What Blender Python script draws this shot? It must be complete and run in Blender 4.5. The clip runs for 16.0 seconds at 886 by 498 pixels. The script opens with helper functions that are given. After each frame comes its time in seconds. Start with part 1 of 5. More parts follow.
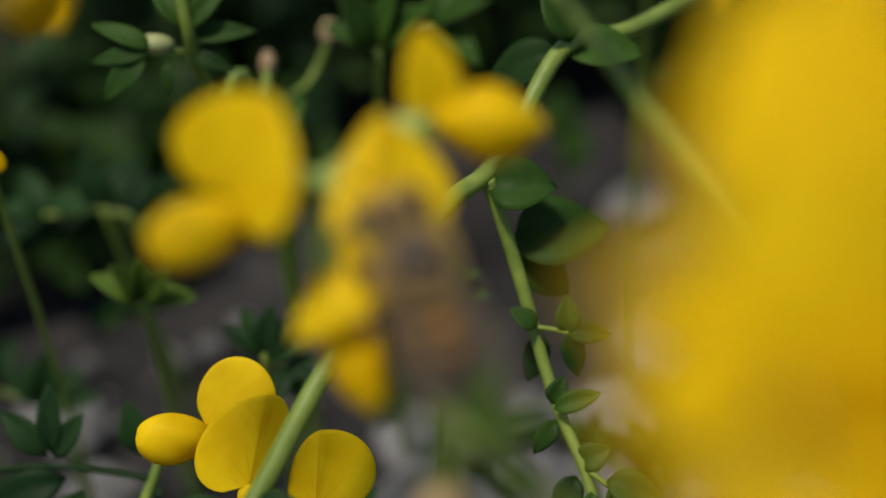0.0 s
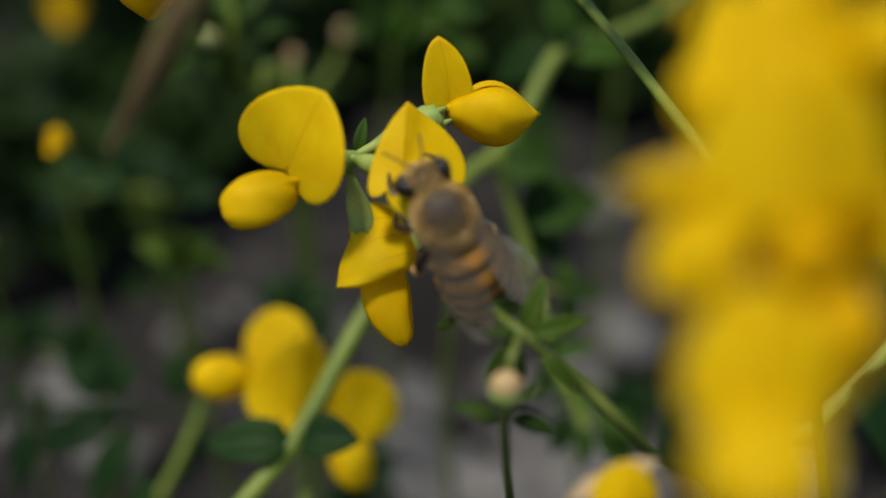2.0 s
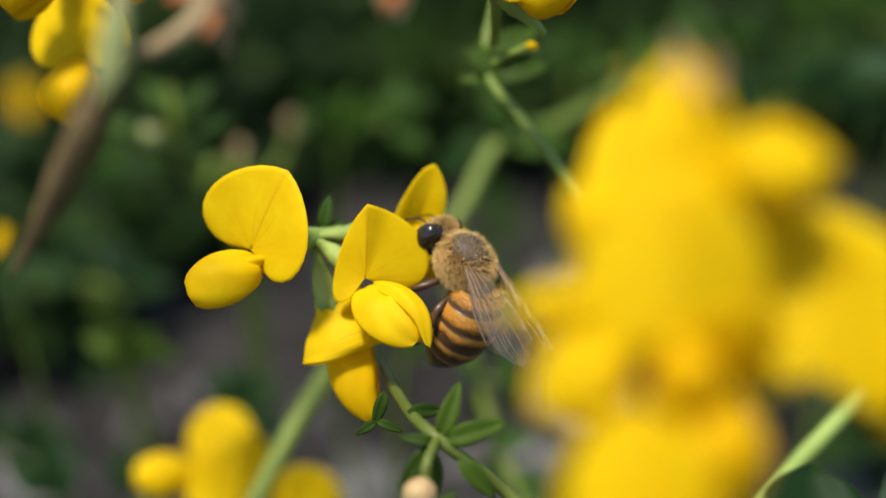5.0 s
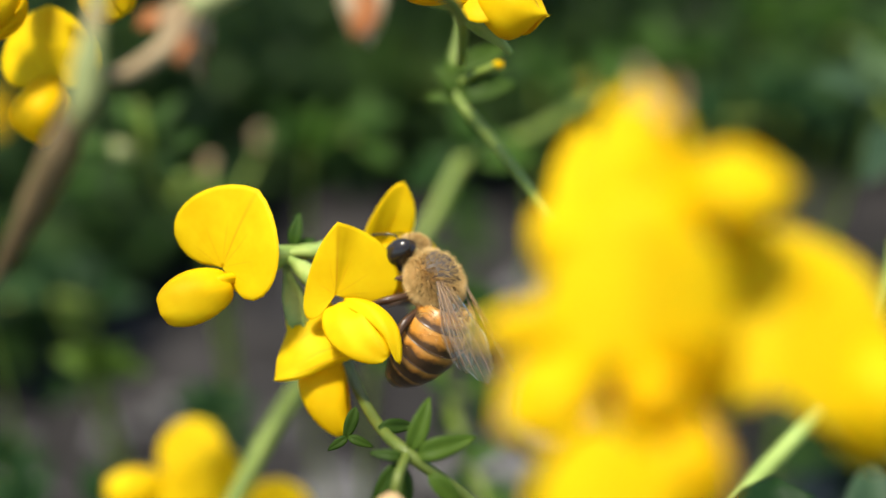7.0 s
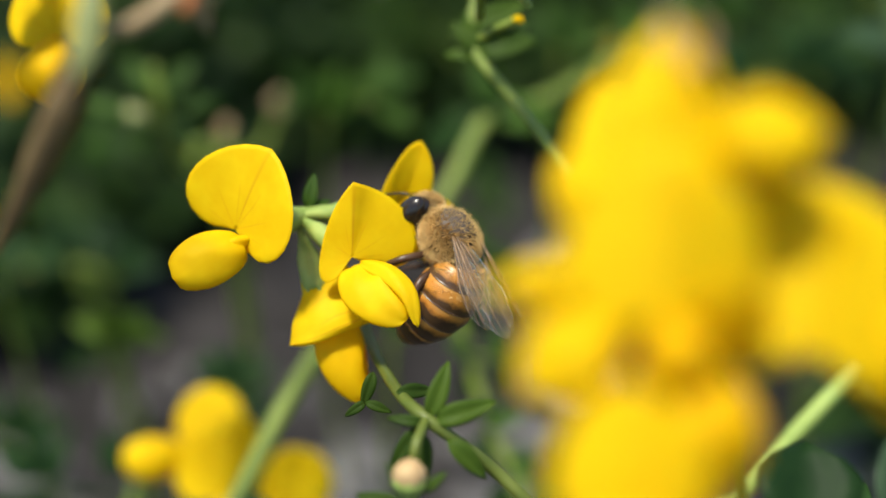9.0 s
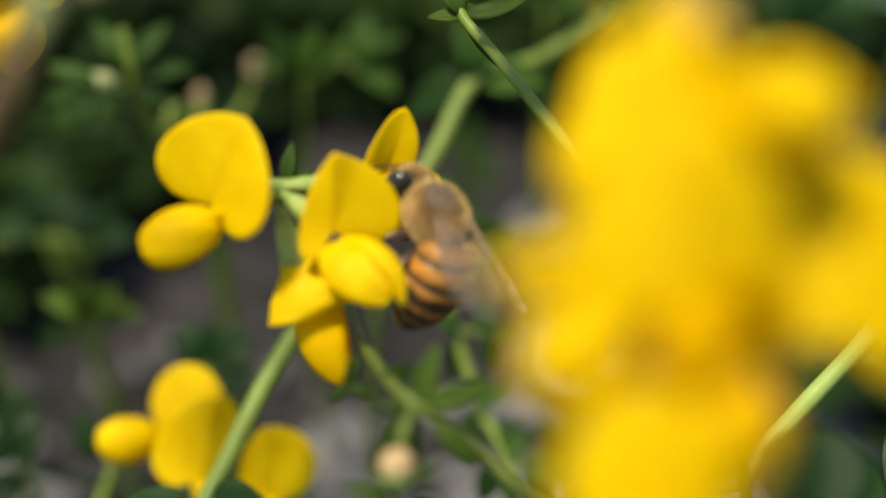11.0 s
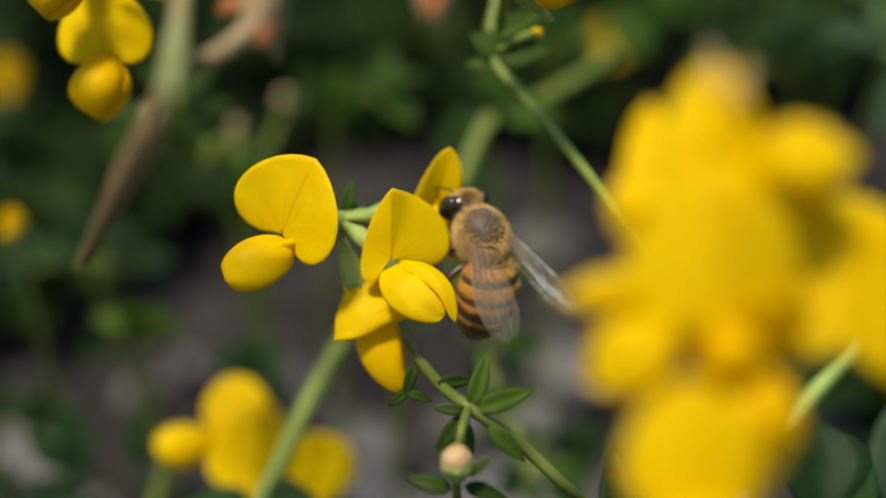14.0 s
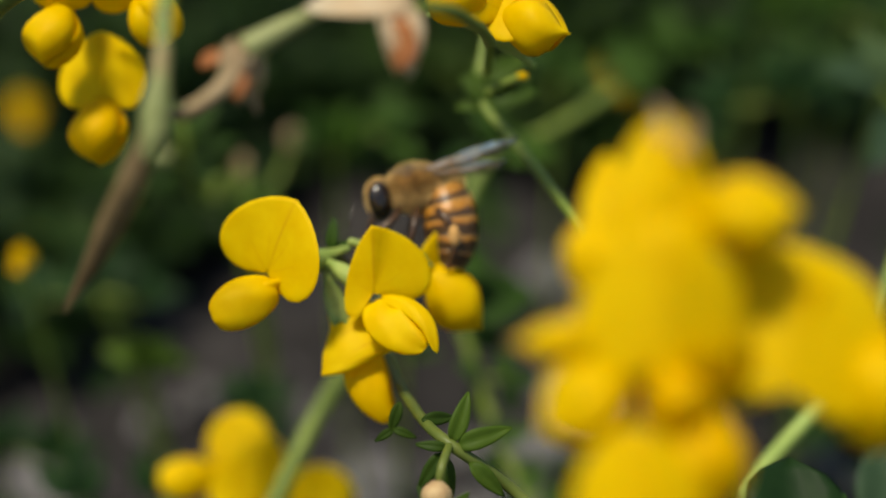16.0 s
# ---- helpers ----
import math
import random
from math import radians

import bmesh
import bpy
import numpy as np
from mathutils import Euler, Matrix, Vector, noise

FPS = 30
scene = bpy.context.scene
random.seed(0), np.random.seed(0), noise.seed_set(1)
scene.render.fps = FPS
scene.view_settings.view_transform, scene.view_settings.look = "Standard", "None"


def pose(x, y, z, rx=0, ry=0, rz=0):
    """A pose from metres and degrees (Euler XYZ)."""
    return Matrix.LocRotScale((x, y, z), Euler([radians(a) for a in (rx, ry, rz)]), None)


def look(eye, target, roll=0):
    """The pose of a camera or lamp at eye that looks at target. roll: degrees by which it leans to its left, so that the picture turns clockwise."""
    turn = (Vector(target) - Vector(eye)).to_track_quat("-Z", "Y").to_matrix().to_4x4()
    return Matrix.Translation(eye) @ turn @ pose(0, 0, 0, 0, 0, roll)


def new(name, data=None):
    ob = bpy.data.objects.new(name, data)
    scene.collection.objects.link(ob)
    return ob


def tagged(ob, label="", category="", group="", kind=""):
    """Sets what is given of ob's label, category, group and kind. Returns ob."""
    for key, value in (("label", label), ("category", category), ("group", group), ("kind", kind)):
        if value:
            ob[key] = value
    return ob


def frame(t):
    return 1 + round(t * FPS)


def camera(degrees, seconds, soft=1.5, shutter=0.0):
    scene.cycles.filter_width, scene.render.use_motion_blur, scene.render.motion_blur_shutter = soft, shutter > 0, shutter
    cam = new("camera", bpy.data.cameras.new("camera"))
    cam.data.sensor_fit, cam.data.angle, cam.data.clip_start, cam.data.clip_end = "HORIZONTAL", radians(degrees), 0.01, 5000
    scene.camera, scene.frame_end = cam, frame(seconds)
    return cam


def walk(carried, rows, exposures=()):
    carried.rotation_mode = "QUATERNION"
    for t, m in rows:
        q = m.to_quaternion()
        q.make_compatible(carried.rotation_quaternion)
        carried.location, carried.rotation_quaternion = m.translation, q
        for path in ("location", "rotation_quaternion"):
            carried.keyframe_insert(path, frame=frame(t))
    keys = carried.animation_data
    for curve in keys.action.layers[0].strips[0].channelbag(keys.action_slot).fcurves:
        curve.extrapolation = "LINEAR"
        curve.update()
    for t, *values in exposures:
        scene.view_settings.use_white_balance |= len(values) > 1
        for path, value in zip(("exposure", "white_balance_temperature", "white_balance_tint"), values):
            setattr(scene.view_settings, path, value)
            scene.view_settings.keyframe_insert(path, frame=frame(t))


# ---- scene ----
# ---- camera ----
LENS, EYE, TILT = 34.0, 0.137, -35.0
cam = camera(LENS, 16.0, soft=1.5)
# The plant's frame: millimetres to the right, up across the slope, and towards the viewer.
FRAME = pose(0, 0, EYE, 90 + TILT, 0, 0)


def mm(x, y, z):
    return Vector((x, y, z)) / 1000


def world(p):
    return FRAME @ mm(*p)


CAMERA_ROWS = [
    (0.0, 4.23, 0.21, -24.33, -1.10, 4.85, 2.92),
    (0.5, 2.78, -1.67, -26.09, -0.83, 4.64, 3.55),
    (1.0, -0.42, -3.47, -11.33, -3.18, 2.81, 3.50),
    (1.5, -1.29, -3.52, -6.64, -0.39, 1.70, 3.29),
    (2.0, -1.14, -4.46, -6.48, -0.17, 2.24, 3.81),
    (2.5, -0.66, -3.90, -7.69, -0.48, 2.91, 3.40),
    (3.0, -0.03, -3.82, -10.29, -0.79, 3.09, 3.97),
    (3.5, 3.01, -3.07, -7.70, 2.00, 3.09, 3.91),
    (4.0, 3.18, -2.31, -7.38, 2.16, 2.67, 3.08),
    (6.5, 2.44, -1.94, -3.57, 2.91, 0.55, 2.93),
    (7.0, 2.90, -1.48, -4.67, 2.72, 0.58, 2.43),
    (7.5, 2.58, -1.77, -5.57, 1.97, 1.04, 2.04),
    (8.0, 3.43, -2.35, -7.14, 1.94, 1.44, 2.05),
    (8.5, 4.04, -2.61, -7.95, 1.63, 1.23, 2.08),
    (9.0, 3.17, -1.97, -7.18, 1.55, 1.53, 2.08),
    (9.5, 3.72, -1.53, -11.53, 1.35, 1.40, 2.03),
    (10.0, 4.32, -1.55, -16.19, 0.65, 1.37, 1.83),
    (12.5, -0.92, 0.02, -2.47, -0.12, -0.28, 1.10),
    (13.0, -1.23, 0.32, -1.10, 0.09, -0.12, 0.78),
    (13.5, -1.68, 0.09, 0.68, 0.61, 0.10, 0.98),
    (14.0, -1.33, -0.69, -0.44, 0.57, -0.01, 1.13),
    (14.5, 0.00, -0.00, -0.00, 0.00, -0.00, -0.00),
    (15.0, 1.27, -0.47, 1.36, 0.49, -1.05, 0.11),
    (15.5, 1.52, -0.53, 3.52, 1.14, -1.14, 0.57),
    (16.0, 1.65, 0.32, 2.16, 1.56, 1.19, 1.02),
]
EXPOSURES = [(t, stops, kelvin, 6.5) for t, stops, kelvin in (
    (0.0, 0.2, 6700.0), (2.5, 0.13, 6800.0), (3.0, 0.30, 6750.0), (4.0, 0.56, 6750.0), (6.5, 1.16, 6700.0), (7.5, 1.24, 6700.0), (8.0, 1.18, 6700.0), (9.0, 1.0, 6650.0),
    (10.0, 0.96, 6900.0), (12.5, 0.67, 7200.0), (14.0, 0.56, 7200.0), (15.0, 0.5, 7200.0), (16.0, 0.44, 7200.0))]
walk(cam, [(t, FRAME @ pose(x / 1000, y / 1000, z / 1000, rx, ry, rz)) for t, x, y, z, rx, ry, rz in CAMERA_ROWS], EXPOSURES)

# The lens is focused by hand: the mark travels from the low blossoms to the visited head.
focus_mark = new("focus_mark")
focus_mark.empty_display_size = 0.002
FOCUS_ROWS = [(0.0, -130), (0.5, -130), (1.0, -124), (1.5, -114), (2.0, -99), (2.5, -95), (3.5, -92), (9.0, -92), (9.5, -100), (10.0, -112),
              (12.5, -91), (14.5, -91), (15.5, -90), (16.0, -89)]
cam.data.dof.use_dof = True
cam.data.dof.focus_object = focus_mark
cam.data.dof.aperture_fstop = cam.data.lens / 4.7

# ---- light ----
sky_world = bpy.data.worlds.new("sky")
scene.world = sky_world
sky_world.use_nodes = True
nt = sky_world.node_tree
sky = nt.nodes.new("ShaderNodeTexSky")
sky.sky_type = "NISHITA"
sky.sun_disc = False
sky.sun_elevation, sky.sun_rotation = radians(73.5), radians(237)
nt.links.new(sky.outputs[0], nt.nodes["Background"].inputs[0])
nt.nodes["Background"].inputs[1].default_value = 0.095
sun = new("sun", bpy.data.lights.new("sun", "SUN"))
sun.data.energy, sun.data.angle, sun.data.color = 3.0, radians(9), (1.0, 0.93, 0.82)
sun.matrix_world = look((-0.25, -0.06, 1.0), (0.0, 0.1, 0.0))


# ---- materials ----
def material(name):
    m = bpy.data.materials.new(name)
    m.use_nodes = True
    n = m.node_tree.nodes
    return m, m.node_tree, n["Principled BSDF"]


def node(tree, kind, **values):
    n = tree.nodes.new(kind)
    for key, v in values.items():
        n.inputs[key.replace("_", " ")].default_value = v
    return n


def ramp(tree, source, stops):
    r = tree.nodes.new("ShaderNodeValToRGB")
    while len(r.color_ramp.elements) < len(stops):
        r.color_ramp.elements.new(0.5)
    for e, (p, c) in zip(r.color_ramp.elements, stops):
        e.position, e.color = p, (*c, 1)
    tree.links.new(source, r.inputs[0])
    return r.outputs[0]


def noise_out(tree, scale, detail=4, rough=0.6, kind="Object"):
    co = tree.nodes.new("ShaderNodeTexCoord")
    n = node(tree, "ShaderNodeTexNoise", Scale=scale, Detail=detail, Roughness=rough)
    tree.links.new(co.outputs[kind], n.inputs["Vector"])
    return n.outputs["Fac"]


def bump(tree, shader, height, strength, distance):
    b = node(tree, "ShaderNodeBump", Strength=strength, Distance=distance)
    tree.links.new(height, b.inputs["Height"])
    tree.links.new(b.outputs[0], shader.inputs["Normal"])


def mixed(tree, a, b, fac, mode="MIX"):
    m = tree.nodes.new("ShaderNodeMix")
    m.data_type, m.blend_type = "RGBA", mode
    for s, v in ((0, fac), (6, a), (7, b)):
        if isinstance(v, bpy.types.NodeSocket):
            tree.links.new(v, m.inputs[s])
        else:
            m.inputs[s].default_value = v if s == 0 else (*v, 1)
    return m.outputs[2]


def thin(tree, shader, colour, share):
    """A leaf or petal: part of the light goes through it."""
    t = tree.nodes.new("ShaderNodeBsdfTranslucent")
    tree.links.new(colour, t.inputs[0])
    mix = tree.nodes.new("ShaderNodeMixShader")
    mix.inputs[0].default_value = share
    tree.links.new(shader.outputs[0], mix.inputs[1])
    tree.links.new(t.outputs[0], mix.inputs[2])
    tree.links.new(mix.outputs[0], tree.nodes["Material Output"].inputs[0])


def petal_material(name, dark, light, veins):
    m, tree, s = material(name)
    base = ramp(tree, noise_out(tree, 350, 3), [(0.3, dark), (0.7, light)])
    uv = tree.nodes.new("ShaderNodeUVMap")
    sep = tree.nodes.new("ShaderNodeSeparateXYZ")
    tree.links.new(uv.outputs[0], sep.inputs[0])
    wave = node(tree, "ShaderNodeTexWave", Scale=2.2, Distortion=0.7, Detail=2.0)
    tree.links.new(uv.outputs[0], wave.inputs["Vector"])
    line = ramp(tree, wave.outputs["Fac"], [(0.0, (0.5, 0.5, 0.5)), (0.03, (0, 0, 0))])
    off = tree.nodes.new("ShaderNodeMath")
    off.operation = "SUBTRACT"
    tree.links.new(sep.outputs[0], off.inputs[0])
    off.inputs[1].default_value = 0.5
    side = tree.nodes.new("ShaderNodeMath")
    side.operation = "ABSOLUTE"
    tree.links.new(off.outputs[0], side.inputs[0])
    # Narrow darker line along the middle: the fold's shading, painted in vein red.
    crease = ramp(tree, side.outputs[0], [(0.0, (0.75, 0.75, 0.75)), (0.012, (0, 0, 0))])
    near = ramp(tree, sep.outputs[1], [(0.1, (1, 1, 1)), (0.62, (0, 0, 0))])
    away = ramp(tree, sep.outputs[1], [(0.1, (1, 1, 1)), (0.95, (0.25, 0.25, 0.25))])
    fac = mixed(tree, mixed(tree, line, near, 1.0, "MULTIPLY"), mixed(tree, crease, away, 1.0, "MULTIPLY"), 1.0, "LIGHTEN")
    red = mixed(tree, base, (0.62, 0.23, 0.01), fac)
    colour = mixed(tree, base, red, veins)
    tree.links.new(colour, s.inputs["Base Color"])
    s.inputs["Roughness"].default_value = 0.55
    s.inputs["Specular IOR Level"].default_value = 0.13
    ribs = node(tree, "ShaderNodeTexWave", Scale=7.0, Distortion=2.2, Detail=3.0)
    tree.links.new(uv.outputs[0], ribs.inputs["Vector"])
    bump(tree, s, mixed(tree, ribs.outputs["Color"], noise_out(tree, 420, 4), 0.8), 0.07, 0.0004)
    thin(tree, s, colour, 0.46)
    return m


def leaf_material(name, dark, light, scale=260, joined_leaves=False):
    m, tree, s = material(name)
    info = tree.nodes.new("ShaderNodeNewGeometry" if joined_leaves else "ShaderNodeObjectInfo")
    chance = info.outputs["Random Per Island" if joined_leaves else "Random"]
    base = ramp(tree, noise_out(tree, scale, 5), [(0.3, dark), (0.72, light)])
    tint = ramp(tree, chance, [(0.0, (0.45, 0.52, 0.58)), (1.0, (1.5, 1.36, 1.1))])
    colour = mixed(tree, base, tint, 1.0, "MULTIPLY")
    tree.links.new(colour, s.inputs["Base Color"])
    s.inputs["Roughness"].default_value = 0.5
    s.inputs["Specular IOR Level"].default_value = 0.1
    bump(tree, s, noise_out(tree, 900, 3), 0.25, 0.0002)
    thin(tree, s, colour, 0.25)
    return m


def plain_material(name, stops, scale, rough=0.6, relief=0.2, depth=0.0002, spec=0.4):
    m, tree, s = material(name)
    tree.links.new(ramp(tree, noise_out(tree, scale, 5), stops), s.inputs["Base Color"])
    s.inputs["Roughness"].default_value = rough
    s.inputs["Specular IOR Level"].default_value = spec
    bump(tree, s, noise_out(tree, scale * 3, 4), relief, depth)
    return m


PETAL = petal_material("petal_yellow", (0.86, 0.59, 0.004), (0.95, 0.722, 0.010), 0.0)
BANNER = petal_material("banner_yellow", (0.85, 0.58, 0.004), (0.95, 0.722, 0.010), 0.8)
DEEP = petal_material("petal_deep_yellow", (0.87, 0.55, 0.003), (0.94, 0.66, 0.006), 0.0)
PALE = petal_material("petal_faded", (0.70, 0.50, 0.27), (0.84, 0.76, 0.58), 0.3)
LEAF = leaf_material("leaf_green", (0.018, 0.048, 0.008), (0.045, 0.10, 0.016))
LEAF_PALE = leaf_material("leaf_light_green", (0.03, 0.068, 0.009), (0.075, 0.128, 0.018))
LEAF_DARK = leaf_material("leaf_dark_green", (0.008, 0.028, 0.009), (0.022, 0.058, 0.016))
STEM = plain_material("stem_green", [(0.3, (0.105, 0.162, 0.018)), (0.7, (0.20, 0.258, 0.038))], 420, 0.5)
CALYX = plain_material("calyx_green", [(0.3, (0.17, 0.27, 0.05)), (0.7, (0.33, 0.42, 0.11))], 500, 0.55)
STEM_RED = plain_material("stem_reddish", [(0.35, (0.17, 0.24, 0.06)), (0.65, (0.30, 0.19, 0.10))], 300, 0.55)
POD = plain_material("pod_brown", [(0.3, (0.08, 0.05, 0.018)), (0.7, (0.19, 0.13, 0.055))], 240, 0.6)
POD_PALE = plain_material("pod_pale_green", [(0.3, (0.17, 0.20, 0.06)), (0.7, (0.31, 0.33, 0.13))], 240, 0.55)
WITHERED = plain_material("withered_tan", [(0.3, (0.20, 0.125, 0.055)), (0.7, (0.44, 0.33, 0.185))], 400, 0.75)
RUST = plain_material("withered_rust", [(0.3, (0.26, 0.075, 0.018)), (0.7, (0.50, 0.20, 0.06))], 500, 0.7)
LEAF_GREY = leaf_material("leaf_grey_green", (0.05, 0.095, 0.045), (0.10, 0.165, 0.08))
BUD = plain_material("bud_cream", [(0.3, (0.36, 0.22, 0.10)), (0.7, (0.58, 0.43, 0.22))], 700, 0.7)
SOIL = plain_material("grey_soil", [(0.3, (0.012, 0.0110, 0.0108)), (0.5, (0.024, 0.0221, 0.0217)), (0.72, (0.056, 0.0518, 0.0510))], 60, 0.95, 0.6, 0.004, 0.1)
GRIT = plain_material("grey_grit", [(0.3, (0.045, 0.042, 0.0405)), (0.7, (0.20, 0.190, 0.182))], 120, 0.85, 0.4, 0.001, 0.2)
STONE = plain_material("pale_stone", [(0.3, (0.065, 0.061, 0.060)), (0.55, (0.14, 0.134, 0.131)), (0.75, (0.26, 0.250, 0.243))], 150, 0.85, 0.5, 0.001, 0.2)

STEM_OLIVE = plain_material("stem_olive", [(0.3, (0.070, 0.108, 0.014)), (0.7, (0.135, 0.165, 0.028))], 300, 0.5)
STEM_PALE = plain_material("stem_light_green", [(0.3, (0.22, 0.32, 0.06)), (0.7, (0.34, 0.44, 0.11))], 420, 0.5)
# Leaf green taken down near black: the carpet's shade sits in this colour.
FOLIAGE_SHADED = leaf_material("foliage_shaded_green", (0.007, 0.022, 0.006), (0.034, 0.070, 0.018), 60, True)
# Stones on the soil: x, y and radius in millimetres.
STONES = [(-57, 147, 6), (-49, 136, 5), (-12, 148, 7), (1, 125, 11), (-9, 136, 9), (9, 138, 9), (-26, 120, 7), (36, 140, 6), (20, 124, 7), (11, 154, 7), (18, 168, 7),
          (15, 201, 6), (56, 155, 8)]


# ---- shapes ----
def link(name, verts, faces, mat, parent=None, label="", uvs=None, smooth=True):
    me = bpy.data.meshes.new(name)
    me.from_pydata([tuple(v) for v in verts], [], faces)
    if mat:
        me.materials.append(mat)
    if smooth:
        me.polygons.foreach_set("use_smooth", [True] * len(me.polygons))
    if uvs is not None:
        layer = me.uv_layers.new(name="UVMap")
        for loop in me.loops:
            layer.data[loop.index].uv = uvs[loop.vertex_index]
    me.update()
    ob = new(name, me)
    ob.parent = parent
    return tagged(ob, label)


def tube_mesh(points, radii, sides=10, steps=6):
    """A smooth tube through the points, rounded at its ends."""
    pts = [Vector(p) for p in points]
    line, rad = [], []
    n = len(pts)
    for i in range(n - 1):
        p0, p1, p2, p3 = pts[max(i - 1, 0)], pts[i], pts[i + 1], pts[min(i + 2, n - 1)]
        for k in range(steps):
            t = k / steps
            line.append(0.5 * ((2 * p1) + (p2 - p0) * t + (2 * p0 - 5 * p1 + 4 * p2 - p3) * t * t + (3 * p1 - p0 - 3 * p2 + p3) * t ** 3))
            rad.append(radii[i] * (1 - t) + radii[i + 1] * t)
    line.append(pts[-1]), rad.append(radii[-1])
    verts, faces = [], []
    side = Vector((0.3, 0.2, 1))
    for i, p in enumerate(line):
        d = (line[min(i + 1, len(line) - 1)] - line[max(i - 1, 0)]).normalized()
        a = side.cross(d)
        if a.length < 1e-6:
            a = d.cross(Vector((1, 0, 0)))
        a.normalize()
        b = d.cross(a).normalized()
        side = b
        for k in range(sides):
            w = 2 * math.pi * k / sides
            verts.append(p + (a * math.cos(w) + b * math.sin(w)) * rad[i])
        if i:
            o = len(verts) - 2 * sides
            for k in range(sides):
                q = (k + 1) % sides
                faces.append((o + k, o + q, o + sides + q, o + sides + k))
    for end, o in ((0, 0), (-1, len(verts) - sides)):
        d = (line[1] - line[0]).normalized() * -1 if end == 0 else (line[-1] - line[-2]).normalized()
        verts.append(line[end] + d * rad[end] * 0.5)
        c = len(verts) - 1
        for k in range(sides):
            q = (k + 1) % sides
            faces.append((o + q, o + k, c) if end == 0 else (o + k, o + q, c))
    return verts, faces


def sheet(surface, nu, nv, thick):
    """A thin closed skin over surface(u, v), u from 0 to 1 and v from -1 to 1."""
    us, vs = np.linspace(0, 1, nu), np.linspace(-1, 1, nv)
    grid = np.array([[surface(u, v) for v in vs] for u in us], float)
    du, dv = np.gradient(grid, axis=0), np.gradient(grid, axis=1)
    n = np.cross(du, dv)
    n /= np.linalg.norm(n, axis=2, keepdims=True) + 1e-12
    edge = np.minimum(1, 6 * np.minimum(np.minimum(us, 1 - us)[:, None], (1 - np.abs(vs))[None, :]))[..., None] * 0.8 + 0.2
    top, low = grid + n * thick / 2 * edge, grid - n * thick / 2 * edge
    verts = np.concatenate([top.reshape(-1, 3), low.reshape(-1, 3)])
    uvs = [(0.5 + v / 2, u) for u in us for v in vs] * 2
    m, faces = nu * nv, []
    for i in range(nu - 1):
        for j in range(nv - 1):
            a, b, c, d = i * nv + j, i * nv + j + 1, (i + 1) * nv + j + 1, (i + 1) * nv + j
            faces += [(a, b, c, d), (m + d, m + c, m + b, m + a)]
    ring = [j for j in range(nv)] + [i * nv + nv - 1 for i in range(1, nu)] + [(nu - 1) * nv + j for j in range(nv - 2, -1, -1)] + [i * nv for i in range(nu - 2, 0, -1)]
    for a, b in zip(ring, ring[1:] + ring[:1]):
        faces.append((b, a, m + a, m + b))
    return verts / 1000, faces, uvs


def ball_mesh(centre, size, nu=14, nv=18, bend=None):
    verts, faces = [], []
    for i in range(nu + 1):
        a = math.pi * i / nu
        for j in range(nv):
            b = 2 * math.pi * j / nv
            p = Vector((size[0] * math.sin(a) * math.cos(b), size[1] * math.cos(a), size[2] * math.sin(a) * math.sin(b)))
            if bend:
                p = Vector(bend(p))
            verts.append((p + Vector(centre)) / 1000)
    for i in range(nu):
        for j in range(nv):
            k = (j + 1) % nv
            faces.append((i * nv + j, i * nv + k, (i + 1) * nv + k, (i + 1) * nv + j))
    return verts, faces


def joined(*meshes):
    verts, faces = [], []
    for v, f in meshes:
        o = len(verts)
        verts += list(v)
        faces += [tuple(i + o for i in face) for face in f]
    return verts, faces


def aim(forward, up):
    """A turn whose +y looks forward and whose +z keeps to up."""
    y = Vector(forward).normalized()
    x = y.cross(Vector(up)).normalized()
    z = x.cross(y)
    return Matrix((x, y, z)).transposed().to_4x4()


def placed(p, forward, up, scale=1.0):
    return Matrix.Translation(mm(*p)) @ aim(forward, up) @ Matrix.Scale(scale, 4)


# ---- flowers of the trefoil; +y out of the calyx, +z to the banner ----
# The banner's outline: reach from the throat by angle, from the crease (0) to the claw (1).
HEART = np.polyfit([0, 0.31, 0.64, 0.8, 0.92, 1], [1, 0.88, 0.75, 0.62, 0.46, 0.30], 4)


def banner_mesh(wide, height, left, right, blunt=0.0):
    """A heart-shaped banner, crease along +z, front along +y: left and right turn its halves back (radians), blunt cuts its tip."""
    def surface(u, v):
        rho = 0.004 + 0.996 * u
        r, a = height * float(np.polyval(HEART, abs(v))) * (1 - blunt * math.exp(-(v / 0.3) ** 2)) * rho, v * 2.0
        x, h = r * math.sin(a) * wide, r * math.cos(a)
        turn = left if x < 0 else right
        y = -abs(x) * math.sin(turn) - 0.03 * x * x * (1 if turn > 0 else -1)
        y += 0.07 * math.sin(5 * u + 4 * v) * u + 0.05 * math.sin(9 * v + 4 * u) * u - 0.22 * u ** 4 + 0.05 * math.exp(-(v * 14) ** 2) * u
        return x * math.cos(turn), y, h + 0.05 * math.sin(8 * v) * u
    return sheet(surface, 16, 25, 0.13)


